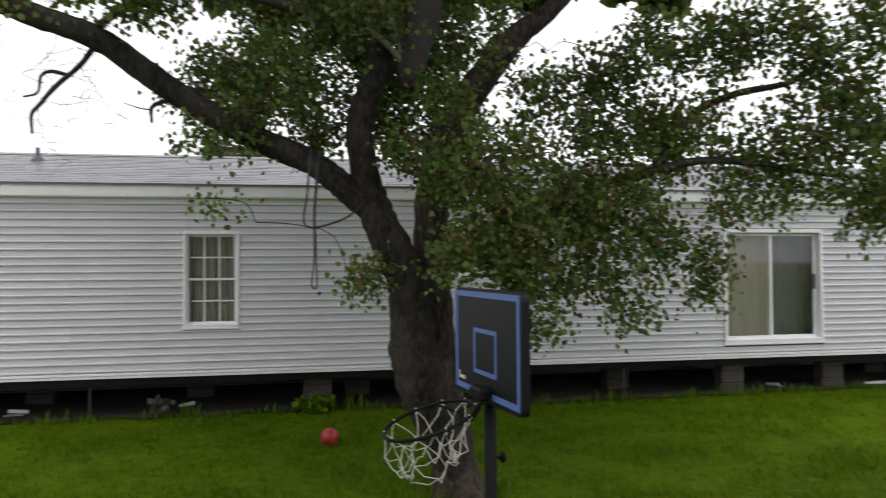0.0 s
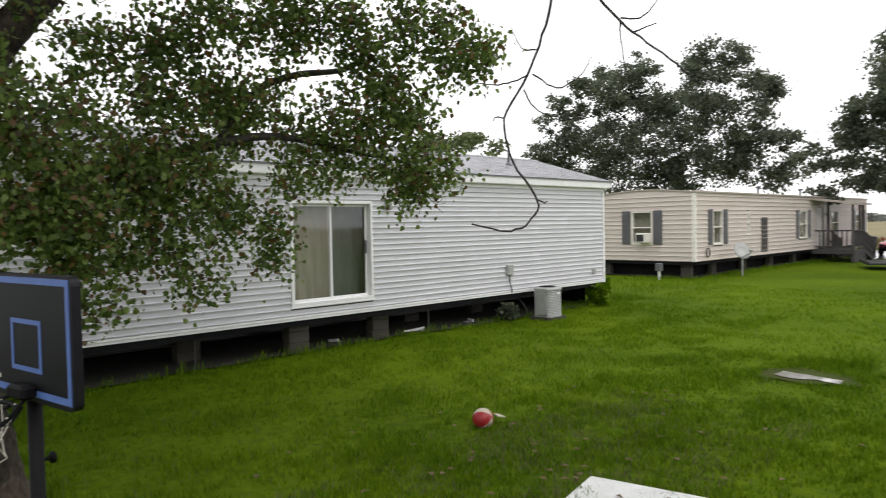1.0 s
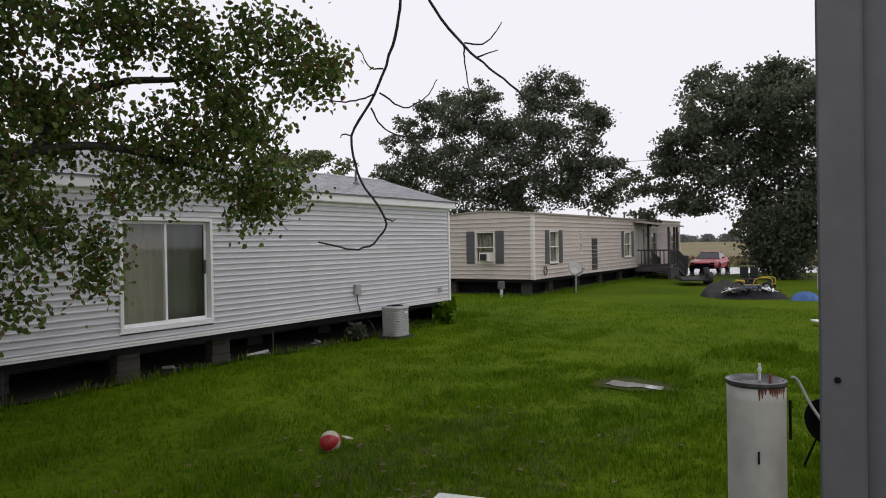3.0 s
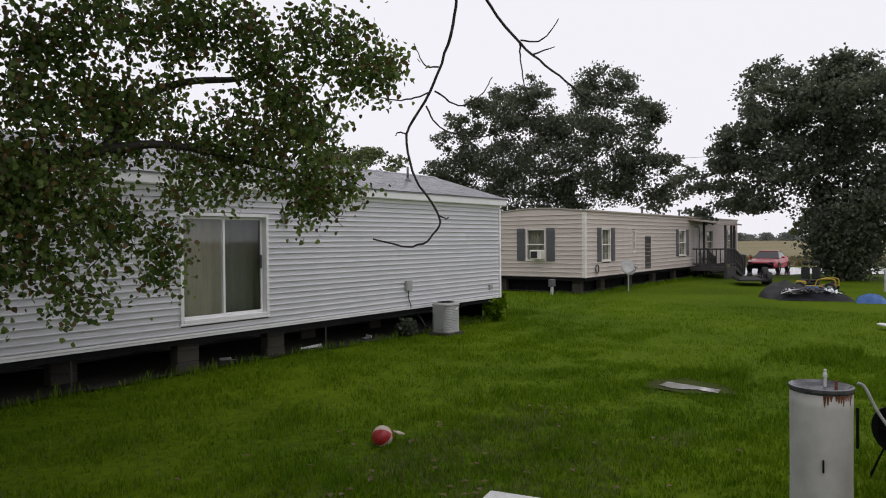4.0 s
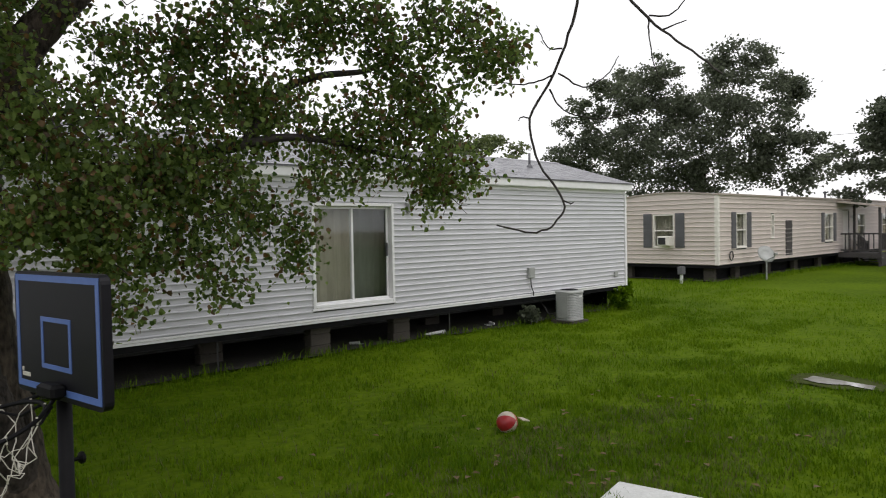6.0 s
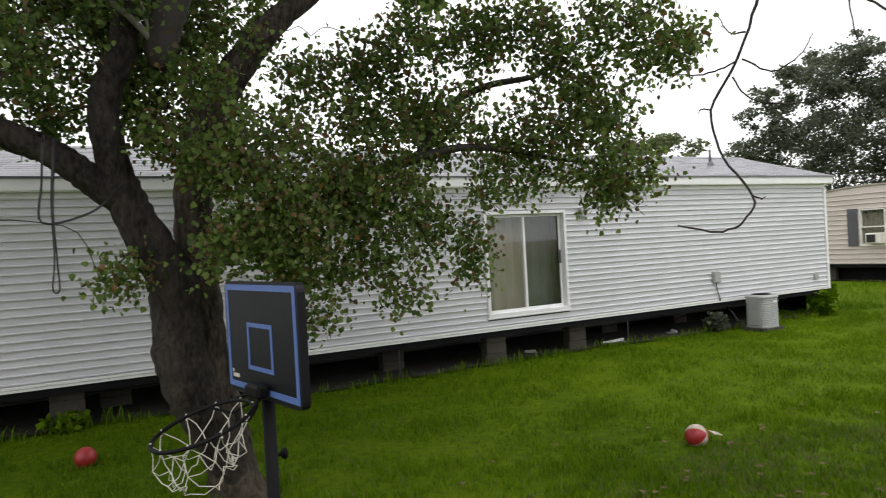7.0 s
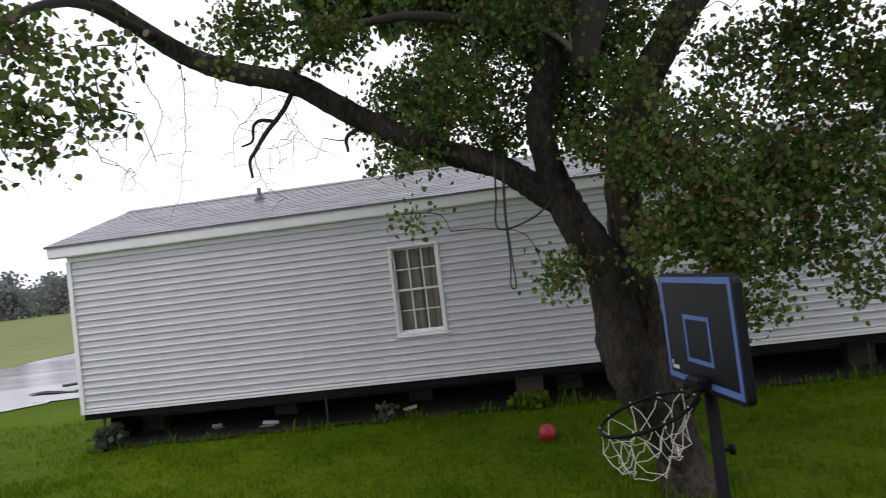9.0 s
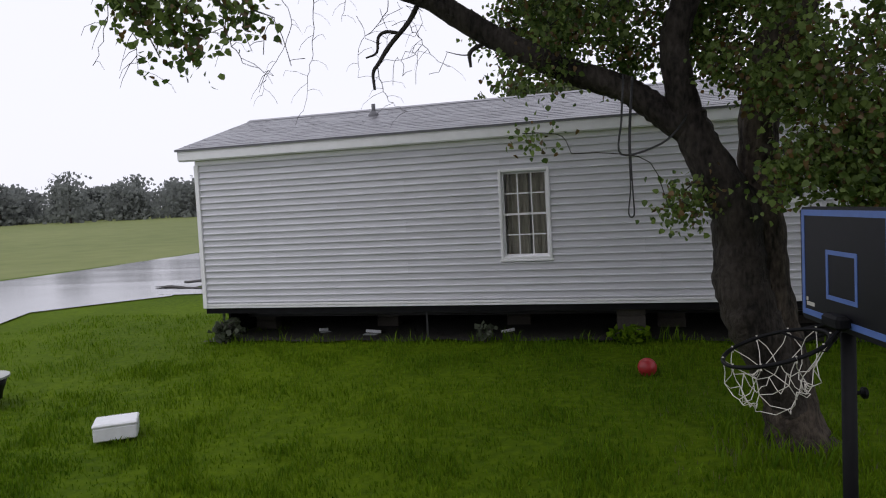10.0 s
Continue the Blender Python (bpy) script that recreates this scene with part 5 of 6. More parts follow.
broad_oak("spreading dark oak beyond the lawn near the road", 33.6, -5.0, [
    (2.1, 5.0, 0.9), (1.2, 6.2, 1.1), (0.3, 7.4, 1.0), (-0.3, 9.0, 0.85), (-1.4, 10.7, 0.9), (-1.8, 9.2, 1.4), (-0.9, 6.3, 1.7), (0.3, 4.3, 1.2), (-3.0, 9.4, 1.4), (-4.3, 10.2, 1.2), (-4.8, 10.7, 0.9),
    (-3.6, 7.3, 1.9), (-5.3, 9.1, 1.6), (-6.2, 10.0, 1.1), (-6.5, 7.8, 1.8), (-5.6, 6.0, 1.9), (-2.5, 5.0, 1.7), (1.8, 3.3, 0.7), (-0.9, 3.7, 0.7), (-7.4, 8.8, 1.6), (-8.2, 6.6, 1.9), (-8.0, 4.5, 1.8), (-2.0, 7.4, 1.6), (-4.4, 4.2, 1.5), (-6.2, 3.6, 1.6)], 17, 2.6, 0.45)
oak("shade_tree", "light green tree rising behind the white mobile home", 11.6, 7.2, 6.9, 2.5, 23, leaf="leaf_light", size=0.12, count=40, per=190, trunk=0.15)
oak("shade_tree", "light green tree rising behind the white mobile home", -8.4, 7.4, 6.6, 2.3, 29, leaf="leaf_light", size=0.11, count=36, per=190, trunk=0.14)
oak("small_tree", "young sparse tree at the field edge", 50.0, -1.0, 4.9, 2.0, 31, leaf="leaf_light", size=0.16, count=18, per=110, trunk=0.08)


def bush(x, y, w, h, seed, key="leaf_dark", n=3000, size=0.16, label="dense dark shrub at the foot of the oak"):
    rng = random.Random(seed)
    b = thing("shrub", label, "shrub", (x, y, 0))
    cs, st = [], MB()
    for _ in range(14):
        a = rng.uniform(0, 6.28)
        tip = Vector((math.cos(a) * w * rng.uniform(0.2, 0.7), math.sin(a) * w * rng.uniform(0.2, 0.7), h * rng.uniform(0.5, 0.95)))
        st.tube([(0, 0, -0.05), tip * 0.5 + Vector((0, 0, 0.1)), tip], [0.02, 0.014, 0.006], 5)
        for _ in range(n // 14):
            q = tip * rng.uniform(0.25, 1.05)
            cs.append((q.x + rng.gauss(0, w * 0.17), q.y + rng.gauss(0, w * 0.17), max(0.05, q.z + rng.gauss(0, h * 0.12))))
    tagged(part("stems", st, M["twig"], b), kind="stuff")
    tagged(part("foliage", leaf_mesh("foliage", cs, size, seed, [M[key]], hang=0.1, simple=True), None, b), kind="stuff")


bush(32.6, -5.4, 3.0, 4.0, 3, n=15000, size=0.17)
bush(8.9, -0.1, 0.35, 0.55, 5, "grass", 500, 0.14, "clump of weeds growing beside the home")
bush(9.6, 0.4, 0.5, 0.7, 6, "grass", 600, 0.14, "clump of weeds growing beside the home")
bush(5.5, -0.02, 0.3, 0.34, 8, "leaf_dark", 420, 0.1, "low dark weeds growing beside the air conditioner")
bush(-12.6, 0.0, 0.3, 0.4, 9, "leaf_dark", 220, 0.12, "weeds at the corner of the home")
bush(-6.2, 0.0, 0.35, 0.24, 10, "grass", 200, 0.1, "low weeds before a block pier")
bush(-8.3, 0.05, 0.2, 0.26, 11, "leaf_dark", 90, 0.1, "weeds at the edge of the home")

# far woods round the open fields, rain haze put into their leaf colour
rw = random.Random(77)
cs, tr = [], MB()
for k in range(330):
    a = radians(rw.uniform(82, 178)) if k < 230 else radians(rw.uniform(-50, 40))
    R = rw.uniform(175, 225) if k < 230 else rw.uniform(420, 560)
    x, y = -6 + R * math.cos(a), -9.8 + R * math.sin(a)
    z = rise(x, y)
    h = rw.uniform(6.2, 10.0) * (1.35 if rw.random() < 0.12 else 1) * (1 if k < 230 else 0.5)
    tr.tube([(x, y, z - 0.2), (x, y, z + h * 0.6)], [0.3, 0.12], 5)
    for j in range(560):
        u = rw.random()
        w = 3.1 * (1 - 0.55 * u)
        cs.append((x + rw.gauss(0, w), y + rw.gauss(0, w), z + 0.1 + u * h * (1 - 0.1 * rw.random())))
woods = tagged(new("far_woods", leaf_mesh("far_woods", cs, 0.95, 5, [M["leaf_hazed"]], hang=0.0, simple=True)), "line of woods beyond the field, greyed for rain haze", "woods", kind="stuff")
tagged(new("far_trunks", tr.mesh("far_trunks", M["bark"])), "trunks of the far woods", "woods", kind="stuff")


# ---- roads, puddle and soil ----
def sheet(name, outline, material, label, lift=0.012, cell=0.6):
    """A thin sheet laid on the ground inside a closed outline, with a slightly ragged edge."""
    me = bpy.data.meshes.new(name)
    bm = bmesh.new()
    ring, rr = [], random.Random(len(outline))
    n = len(outline)
    for i in range(n):
        p, q = Vector(outline[i]), Vector(outline[(i + 1) % n])
        m = max(1, min(60, int((q - p).length / cell)))
        for k in range(m):
            v = p.lerp(q, k / m)
            j = min(0.25, cell * 0.3)
            ring.append((v.x + rr.uniform(-j, j), v.y + rr.uniform(-j, j)))
    top = [bm.verts.new((x, y, max(rise(x, y), -0.03) + lift)) for x, y in ring]
    f = bm.faces.new(top)
    bmesh.ops.triangulate(bm, faces=[f])
    bm.normal_update()
    for f in bm.faces:
        if f.normal.z < 0:
            f.normal_flip()
    bm.to_mesh(me)
    bm.free()
    me.materials.append(material)
    return tagged(new(name, me), label, "road", kind="structure")


sheet("road", [(-19.3, -30), (-19.4, 1.7), (-20.0, 3.6), (-18.4, 6.2), (-19.5, 12), (-19.6, 60), (-20, 160), (-31, 160), (-30.8, 60), (-30.6, 20), (-30.2, 8), (-30, -30)], M["wet"], "wet pale road with standing rain", 0.03, 1.2)
sheet("road_1", [(-18.8, 6.6), (-13.2, 6.2), (-13.0, 7.6), (-18.9, 8.2)], M["wet"], "wet drive turning off behind the home", 0.03, 0.5)
sheet("road_2", [(36, 2.2), (34, -0.9), (37.5, -2.6), (39.0, -8), (37, -40), (46, -40), (48.5, -7), (46, 0), (44, 3)], M["wet"], "wet drive beyond the lawn", 0.03, 1.0)
sheet("soil_3", [(-20.5, 8.3), (-19.2, 7.9), (-17.2, 7.55), (-17.3, 7.7), (-19.1, 8.15), (-20.2, 8.7)], M["soil"], "muddy strip where the drive joins the road", 0.045, 0.3)
sheet("soil_4", [(-20.6, 9.9), (-20.0, 9.5), (-19.2, 10.6), (-18.3, 11.5), (-18.6, 11.9), (-19.8, 10.9)], M["soil"], "muddy strip where the drive joins the road", 0.045, 0.3)
sheet("water", [(3.5, -6.35), (3.8, -6.4), (3.75, -6.75), (3.62, -7.15), (3.42, -7.2), (3.5, -6.9), (3.38, -6.6)], M["water"], "shallow rain puddle in the lawn", 0.035, 0.09)
sheet("soil", [(3.25, -6.2), (3.8, -6.15), (4.2, -6.5), (3.95, -7.25), (3.5, -7.4), (3.25, -6.9)], M["mud"], "muddy patch round the puddle", 0.022, 0.15)
# the next two sheets paint the underfloor shade into the soil
sheet("soil_1", [(T1X0 - 0.05, 0.05), (T1X1 + 0.05, 0.05), (T1X1, T1W - 0.05), (T1X0, T1W - 0.05)], M["soil"], "bare soil under the white home, darkened for its shade", 0.03, 0.3)
sheet("soil_2", [(18.1, 1.9), (39.6, 1.9), (39.6, 5.9), (18.1, 5.9)], M["soil"], "bare soil under the cream home, darkened for its shade", 0.03, 0.3)

# ---- well tank beside the porch ----
tank = thing("water_tank", "chalky white steel tank with a rusty rim", "tank", (-1.13, -9.10, 0.0))
part("shell", MB().lathe([(0.232, -0.03), (0.235, 0.2), (0.233, 0.6), (0.236, 1.0), (0.234, 1.085)], 36), M["tank"], tank, smooth=True)
part("lid", MB().lathe([(0.238, 1.086), (0.246, 1.10), (0.244, 1.118), (0.225, 1.122), (0.2, 1.105), (0.05, 1.11), (0.0, 1.112)], 36), M["lidwet"], tank, "dark wet steel lid")
rr = random.Random(8)
for k in range(11):
    a = radians(196 + k * 6 + rr.uniform(-2, 2))
    h = rr.uniform(0.02, 0.07)
    part("rust_streak", MB().poly([(0.2372 * math.cos(a + s), 0.2372 * math.sin(a + s), z) for s, z in ((-0.05, 1.085), (0.05, 1.085), (0.015, 1.085 - h), (-0.015, 1.085 - h))], [(0, 3, 2, 1)]), M["rust"], tank)
part("pipe_stub", MB().lathe([(0.012, 1.11), (0.012, 1.17), (0.017, 1.17), (0.017, 1.19), (0.012, 1.195), (0.012, 1.22)], 12, pose(0.0, -0.03, 0)), M["white"], tank, "white threaded pipe stub")
part("pipe_stub", MB().lathe([(0.012, 1.1), (0.012, 1.165)], 10, pose(-0.06, -0.12, 0)), M["rust"], tank)
part("side_pipe", MB().tube([(0.02, -0.26, 0.75), (0.02, -0.26, 1.0)], 0.012, 8), M["black"], tank)
part("seam_tab", MB().box(-0.245, -0.06, 0.62, -0.233, -0.045, 0.7, 0.003), M["black"], tank)


def hose_reel(x, y):
    h = thing("hose_reel", "hose reel with green hose and bent pale handle", "hose reel", (x, y, 0), 62)
    for s in (-0.17, 0.17):
        part("flange", MB().lathe([(0.155, -0.008), (0.2, -0.01), (0.208, 0.0), (0.2, 0.01), (0.155, 0.008), (0.15, 0.0), (0.155, -0.008)], 28, pose(0, s, 0.42, 90)), M["black"], h)
        for k in range(6):
            a = k * math.pi / 3
            part("spoke", MB().tube([(0.02 * math.cos(a), s, 0.42 + 0.02 * math.sin(a)), (0.16 * math.cos(a), s, 0.42 + 0.16 * math.sin(a))], 0.01, 6), M["black"], h)
        part("leg", MB().tube([(-0.2, s * 1.15, -0.03), (0, s * 1.15, 0.43), (0.2, s * 1.15, -0.03)], 0.012, 8), M["black"], h)
    part("axle", MB().tube([(0, -0.22, 0.42), (0, 0.22, 0.42)], 0.022, 10), M["steel"], h)
    pts = [((0.165 - 0.03 * (i // 65 % 2)) * math.cos(i * 0.4), -0.145 + i * 0.29 / 130, 0.42 + (0.165 - 0.03 * (i // 65 % 2)) * math.sin(i * 0.4)) for i in range(131)]
    part("hose", MB().tube(pts, 0.017, 6), M["hose"], h, "green garden hose")
    part("handle", MB().tube(spline([(-0.16, 0.23, 0.28), (-0.02, 0.235, 0.42), (0.1, 0.25, 0.58), (0.2, 0.26, 0.76), (0.24, 0.3, 0.8)]), 0.014, 8), M["ac"], h, "bent pale steel handle")


hose_reel(1.09, -9.43)

POST_X, POST_Y = -5.07, -9.791
tank.scale = (0.77, 0.77, 1.022)
# ---- porch on which the viewer stands: post, boards and house wall behind ----
post = thing("porch_post", "grey painted porch post with a corner seam", "post", (POST_X, POST_Y, 0), 0)
part("shaft", MB().box(0.002, -0.14, 0.41, 0.1, -0.002, 2.9, 0.005), M["post"], post)
part("face_board", MB().box(-0.016, -0.05, 0.41, 0.0, 0.0, 2.9, 0.003), M["post"], post)
part("screw", MB().lathe([(0.004, 0), (0.004, 0.002)], 8, pose(-0.0165, -0.02, 1.9, 0, -90)), M["black"], post)
deckp = thing("porch_deck", "weathered board porch raised above the lawn", "porch", (-7.0, -11.2, 0))
for k in range(14):
    part("deck_board", MB().box(0, k * 0.142, 0.375, 2.6, k * 0.142 + 0.136, 0.41, 0.003), M["deck"], deckp, m=pose(0, 0, 0))
part("rim_joist", MB().box(0, 1.99, 0.2, 2.6, 2.03, 0.374), M["deck"], deckp)
for x in (0.1, 1.3, 2.5):
    part("deck_leg", MB().box(x - 0.045, 1.88, -0.05, x + 0.045, 1.985, 0.374), M["deck"], deckp)
    part("deck_leg", MB().box(x - 0.045, 0.05, -0.05, x + 0.045, 0.15, 0.374), M["deck"], deckp)
wall_south = new("wall_south", MB().box(-12, -11.4, -0.1, 2, -11.24, 3.0).mesh("wall_south", M["siding2"]))
tagged(wall_south, "plain house wall behind the porch", "wall", kind="structure")

# ---- small things on the lawn ----
slab = thing("stepping_slab", "worn pale slab lying flat by the porch", "slab", (-1.40, -6.74, 0.0), -77)
part("slab", MB().box(0.0, -0.62, -0.04, 1.3, 0.0, 0.045, 0.01), M["slab"], slab)
plank = thing("timber_offcut", "short wet board lying beside the slab", "board", (-1.16, -8.19, 0.0), -65)
for k in range(2):
    part("plank", MB().box(0, k * 0.15, 0.0, 0.6, k * 0.15 + 0.14, 0.05, 0.006), M["slab"], plank)
bx = thing("foam_box", "white foam box lying on the grass", "box", (-11.0, -4.42, 0.0), 35)
part("body", MB().box(-0.19, -0.16, -0.01, 0.19, 0.16, 0.12, 0.012), M["white"], bx)
part("lid", MB().box(-0.196, -0.166, 0.121, 0.196, 0.166, 0.155, 0.012), M["white"], bx)
tub = thing("plastic_tub", "dark plastic tub with a pale rim on the lawn", "tub", (-13.55, -3.75, 0.0))
part("bowl", MB().lathe([(0.26, 0.0), (0.34, 0.2), (0.37, 0.3), (0.35, 0.3), (0.3, 0.06), (0.0, 0.04)], 24), M["black"], tub, smooth=True)
part("rim", MB().lathe([(0.37, 0.3), (0.4, 0.31), (0.4, 0.335), (0.35, 0.335)], 24), M["ac"], tub)
rl = random.Random(41)
for k in range(70):
    x, y = rl.gauss(-1.4, 1.6), rl.gauss(-6.2, 0.9)
    lf = thing("fallen_leaf", "fallen brown leaf lying on the grass", "leaf", (x, y, rise(x, y) + 0.05), rl.uniform(0, 360), "fallen leaves")
    part("blade", MB().poly([(-0.04, 0, 0), (0, 0.028, 0.014), (0.045, 0, 0.004), (0, -0.028, 0.012)], [(0, 1, 2), (0, 2, 3)]), M["leaf_old"], lf)


# ---- yard clutter by the oak ----
def tyre(parent, x, y, z, R, w, m=None):
    prof = [(R * 0.58, -w * 0.4), (R * 0.62, -w * 0.5), (R * 0.92, -w * 0.5), (R, -w * 0.34), (R, w * 0.34), (R * 0.92, w * 0.5), (R * 0.62, w * 0.5), (R * 0.58, w * 0.4), (R * 0.58, -w * 0.4)]
    t = part("tyre", MB().lathe(prof, 22, close=False), M["rubber"], parent, smooth=True, m=pose(x, y, z, 90) if m is None else m)
    part("wheel_rim", MB().lathe([(R * 0.57, -w * 0.3), (R * 0.5, -w * 0.1), (R * 0.2, -w * 0.12), (0.0, -w * 0.14), (0.0, w * 0.14), (R * 0.2, w * 0.12), (R * 0.5, w * 0.1), (R * 0.57, w * 0.3)], 18, close=False), M["steel"], t)
    return t


def trailer_wheels(x, y):
    t = thing("utility_trailer", "small low trailer with dark wheels in the grass", "trailer", (x, y, 0), 20)
    tyre(t, -0.4, -0.75, 0.27, 0.3, 0.2)
    tyre(t, 0.45, -0.7, 0.36, 0.4, 0.24)
    part("bed", MB().box(-1.2, -0.6, 0.2, 1.5, 0.6, 0.27, 0.01), M["rubber"], t)
    part("tongue", MB().tube([(1.5, 0, 0.33), (2.6, 0.1, 0.1)], 0.04, 8), M["steel"], t)
    for s in (-0.55, 0.55):
        part("side_rail", MB().tube([(-1.2, s, 0.3), (1.5, s, 0.3)], 0.03, 6), M["dark"], t)


trailer_wheels(26.6, -2.1)


def mower(x, y):
    m = thing("ride_on_mower", "yellow ride-on machine with two black seats", "mower", (x, y, 0), -90)
    part("deck", MB().box(-0.62, -0.4, 0.14, 0.62, 0.4, 0.24, 0.04), M["dark"], m)
    for sy in (-0.42, 0.42):
        part("side_bar", MB().tube([(-0.66, sy, 0.22), (0.66, sy, 0.22)], 0.03, 8), M["yellow"], m)
        part("side_bar", MB().tube(spline([(0.0, sy, 0.24), (0.1, sy, 0.46), (0.4, sy, 0.5), (0.66, sy, 0.46), (0.68, sy, 0.2)]), 0.025, 8), M["yellow"], m)
        part("fender", MB().box(-0.66, sy - 0.06, 0.26, -0.3, sy + 0.06, 0.42, 0.03), M["yellow"], m)
    part("seat_stand", MB().box(-0.56, -0.18, 0.24, 0.06, 0.24, 0.36, 0.03), M["dark"], m)
    for sx in (-0.44, -0.06):
        st = part("seat", MB().box(sx - 0.16, -0.2, 0.36, sx + 0.16, 0.25, 0.47, 0.04), M["rubber"], m, "black padded seat")
        part("seat_back", MB().box(sx - 0.155, 0.2, 0.46, sx + 0.155, 0.31, 0.92, 0.045), M["rubber"], st)
        part("headrest", MB().lathe([(0.02, -0.09), (0.1, -0.07), (0.125, 0.0), (0.1, 0.07), (0.02, 0.09)], 12, pose(sx, 0.26, 1.07)), M["rubber"], st)
        part("headrest_post", MB().tube([(sx, 0.26, 0.9), (sx, 0.26, 1.0)], 0.02, 6), M["steel"], st)
    for sx in (-0.5, 0.5):
        for sy in (-0.5, 0.5):
            tyre(m, sx, sy, 0.17, 0.2, 0.14)


mower(23.6, -5.25)


def heap(name, label, x, y, turn, L, Wd, H, key, seed, ridges=7):
    """A folded, slumped cloth heap with real creases and a closed underside."""
    t = thing(name, label, "tarpaulin", (x, y, 0), turn)
    n, m, vs = 26, 12, []
    for j in range(m + 1):
        for i in range(n + 1):
            u, v = i / n * 2 - 1, j / m * 2 - 1
            e = max(0.0, 1 - (abs(u) ** 2.6)) * max(0.0, 1 - abs(v) ** 2.2)
            f = 0.5 + 0.5 * math.sin(v * ridges + 2.5 * noise.noise((u * 2, v * 2, seed)))
            vs.append((u * L / 2 * (1 + 0.06 * noise.noise((v * 3, seed, 0))), v * Wd / 2 * (1 + 0.12 * noise.noise((u * 4, seed, 2))), -0.03 + H * e ** 0.6 * (0.6 + 0.4 * f) + 0.05 * noise.noise((u * 6, v * 6, seed))))
    fs = [(j * (n + 1) + i, j * (n + 1) + i + 1, (j + 1) * (n + 1) + i + 1, (j + 1) * (n + 1) + i) for j in range(m) for i in range(n)]
    part("cloth", MB().poly(vs, fs), M[key], t, smooth=True)
    return t


heap("canvas_heap", "slumped grey striped canvas heap on the lawn", 19.8, -5.75, -75, 2.3, 1.0, 0.3, "canvas", 1, 11)
heap("dark_heap", "black plastic heap in the grass", 20.3, -4.75, -60, 1.5, 1.0, 0.62, "rubber", 4, 3)
heap("blue_tarpaulin", "crumpled blue tarpaulin lying on the lawn", 19.4, -7.42, -80, 0.85, 0.55, 0.32, "tarp", 7, 9)
for k in range(16):
    rk = random.Random(k + 160)
    u, v = rk.uniform(-0.9, 0.9), rk.uniform(-0.3, 0.3)
    sc = thing("cloth_scrap", "crumpled piece of awning cloth on the heap", "cloth", (19.6 + 0.26 * u + v, -5.75 - 0.95 * u, 0.1 + 0.2 * (1 - abs(u)) * (1 - abs(v))), rk.uniform(-120, -40), "cloth scraps on the heap")
    L, Wd, q = rk.uniform(0.3, 0.7), rk.uniform(0.08, 0.2), MB()
    row = [(L * (i / 8 - 0.5), Wd * math.sin(i * 1.1 + k) * 0.4, 0.08 + 0.06 * math.sin(i * 1.7 + k * 2)) for i in range(9)]
    q.poly([(x, y + e, z + (0.05 if e > 0 else 0) - t) for t in (0, 0.012) for e in (-Wd / 2, Wd / 2) for x, y, z in row],
           [(i, i + 1, 10 + i, 9 + i) for i in range(8)] + [(27 + i, 28 + i, 19 + i, 18 + i) for i in range(8)] + [(18 + i, 19 + i, i + 1, i) for i in range(8)] + [(9 + i, 10 + i, 28 + i, 27 + i) for i in range(8)])
    part("cloth", q, M[("white", "dark", "canvas", "tarp", "rubber", "shutter", "white", "wood")[k % 8]], sc)
for k in range(9):
    rk = random.Random(k + 60)
    x, y = 19.7 + rk.uniform(-0.4, 0.4), -5.7 + rk.uniform(-0.4, 0.4)
    p = thing("tent_pole", "thin pale pole lying across the canvas heap", "pole", (x, y, 0.36), -75 + rk.uniform(-28, 28), "poles on the heap")
    part("pole", MB().tube([(-0.75, 0, -0.14), (-0.3, 0.02, -0.01), (0.35, 0.0, -0.02), (0.8, 0, -0.16)], 0.014, 6), M["white"] if k % 2 else M["dark"], p)
for k, (x, y) in enumerate(((25.2, -7.7), (25.9, -8.1), (26.8, -7.9), (25.6, -8.6))):
    p = thing("concrete_stone", "pale loose block lying in the grass", "block", (x, y, 0), k * 35, "loose blocks")
    part("stone", MB().box(-0.22, -0.15, -0.03, 0.22, 0.15, 0.12 + 0.05 * k, 0.03), M["concrete"] if k % 2 else M["slab"], p)
stake = thing("fence_post", "thin grey stake standing beside loose blocks", "post", (24.9, -7.35, 0))
part("stake", MB().tube([(0, 0, -0.1), (0.02, 0, 0.8)], 0.035, 8), M["ac"], stake)
pan = thing("white_lid", "white plastic lid lying in the grass", "lid", (12.4, -8.4, 0.03), 20)
part("disc", MB().lathe([(0.2, 0.0), (0.21, 0.03), (0.14, 0.05), (0.0, 0.055)], 20, pose(0, 0, 0.02, 8, 0, 0)), M["white"], pan, smooth=True)


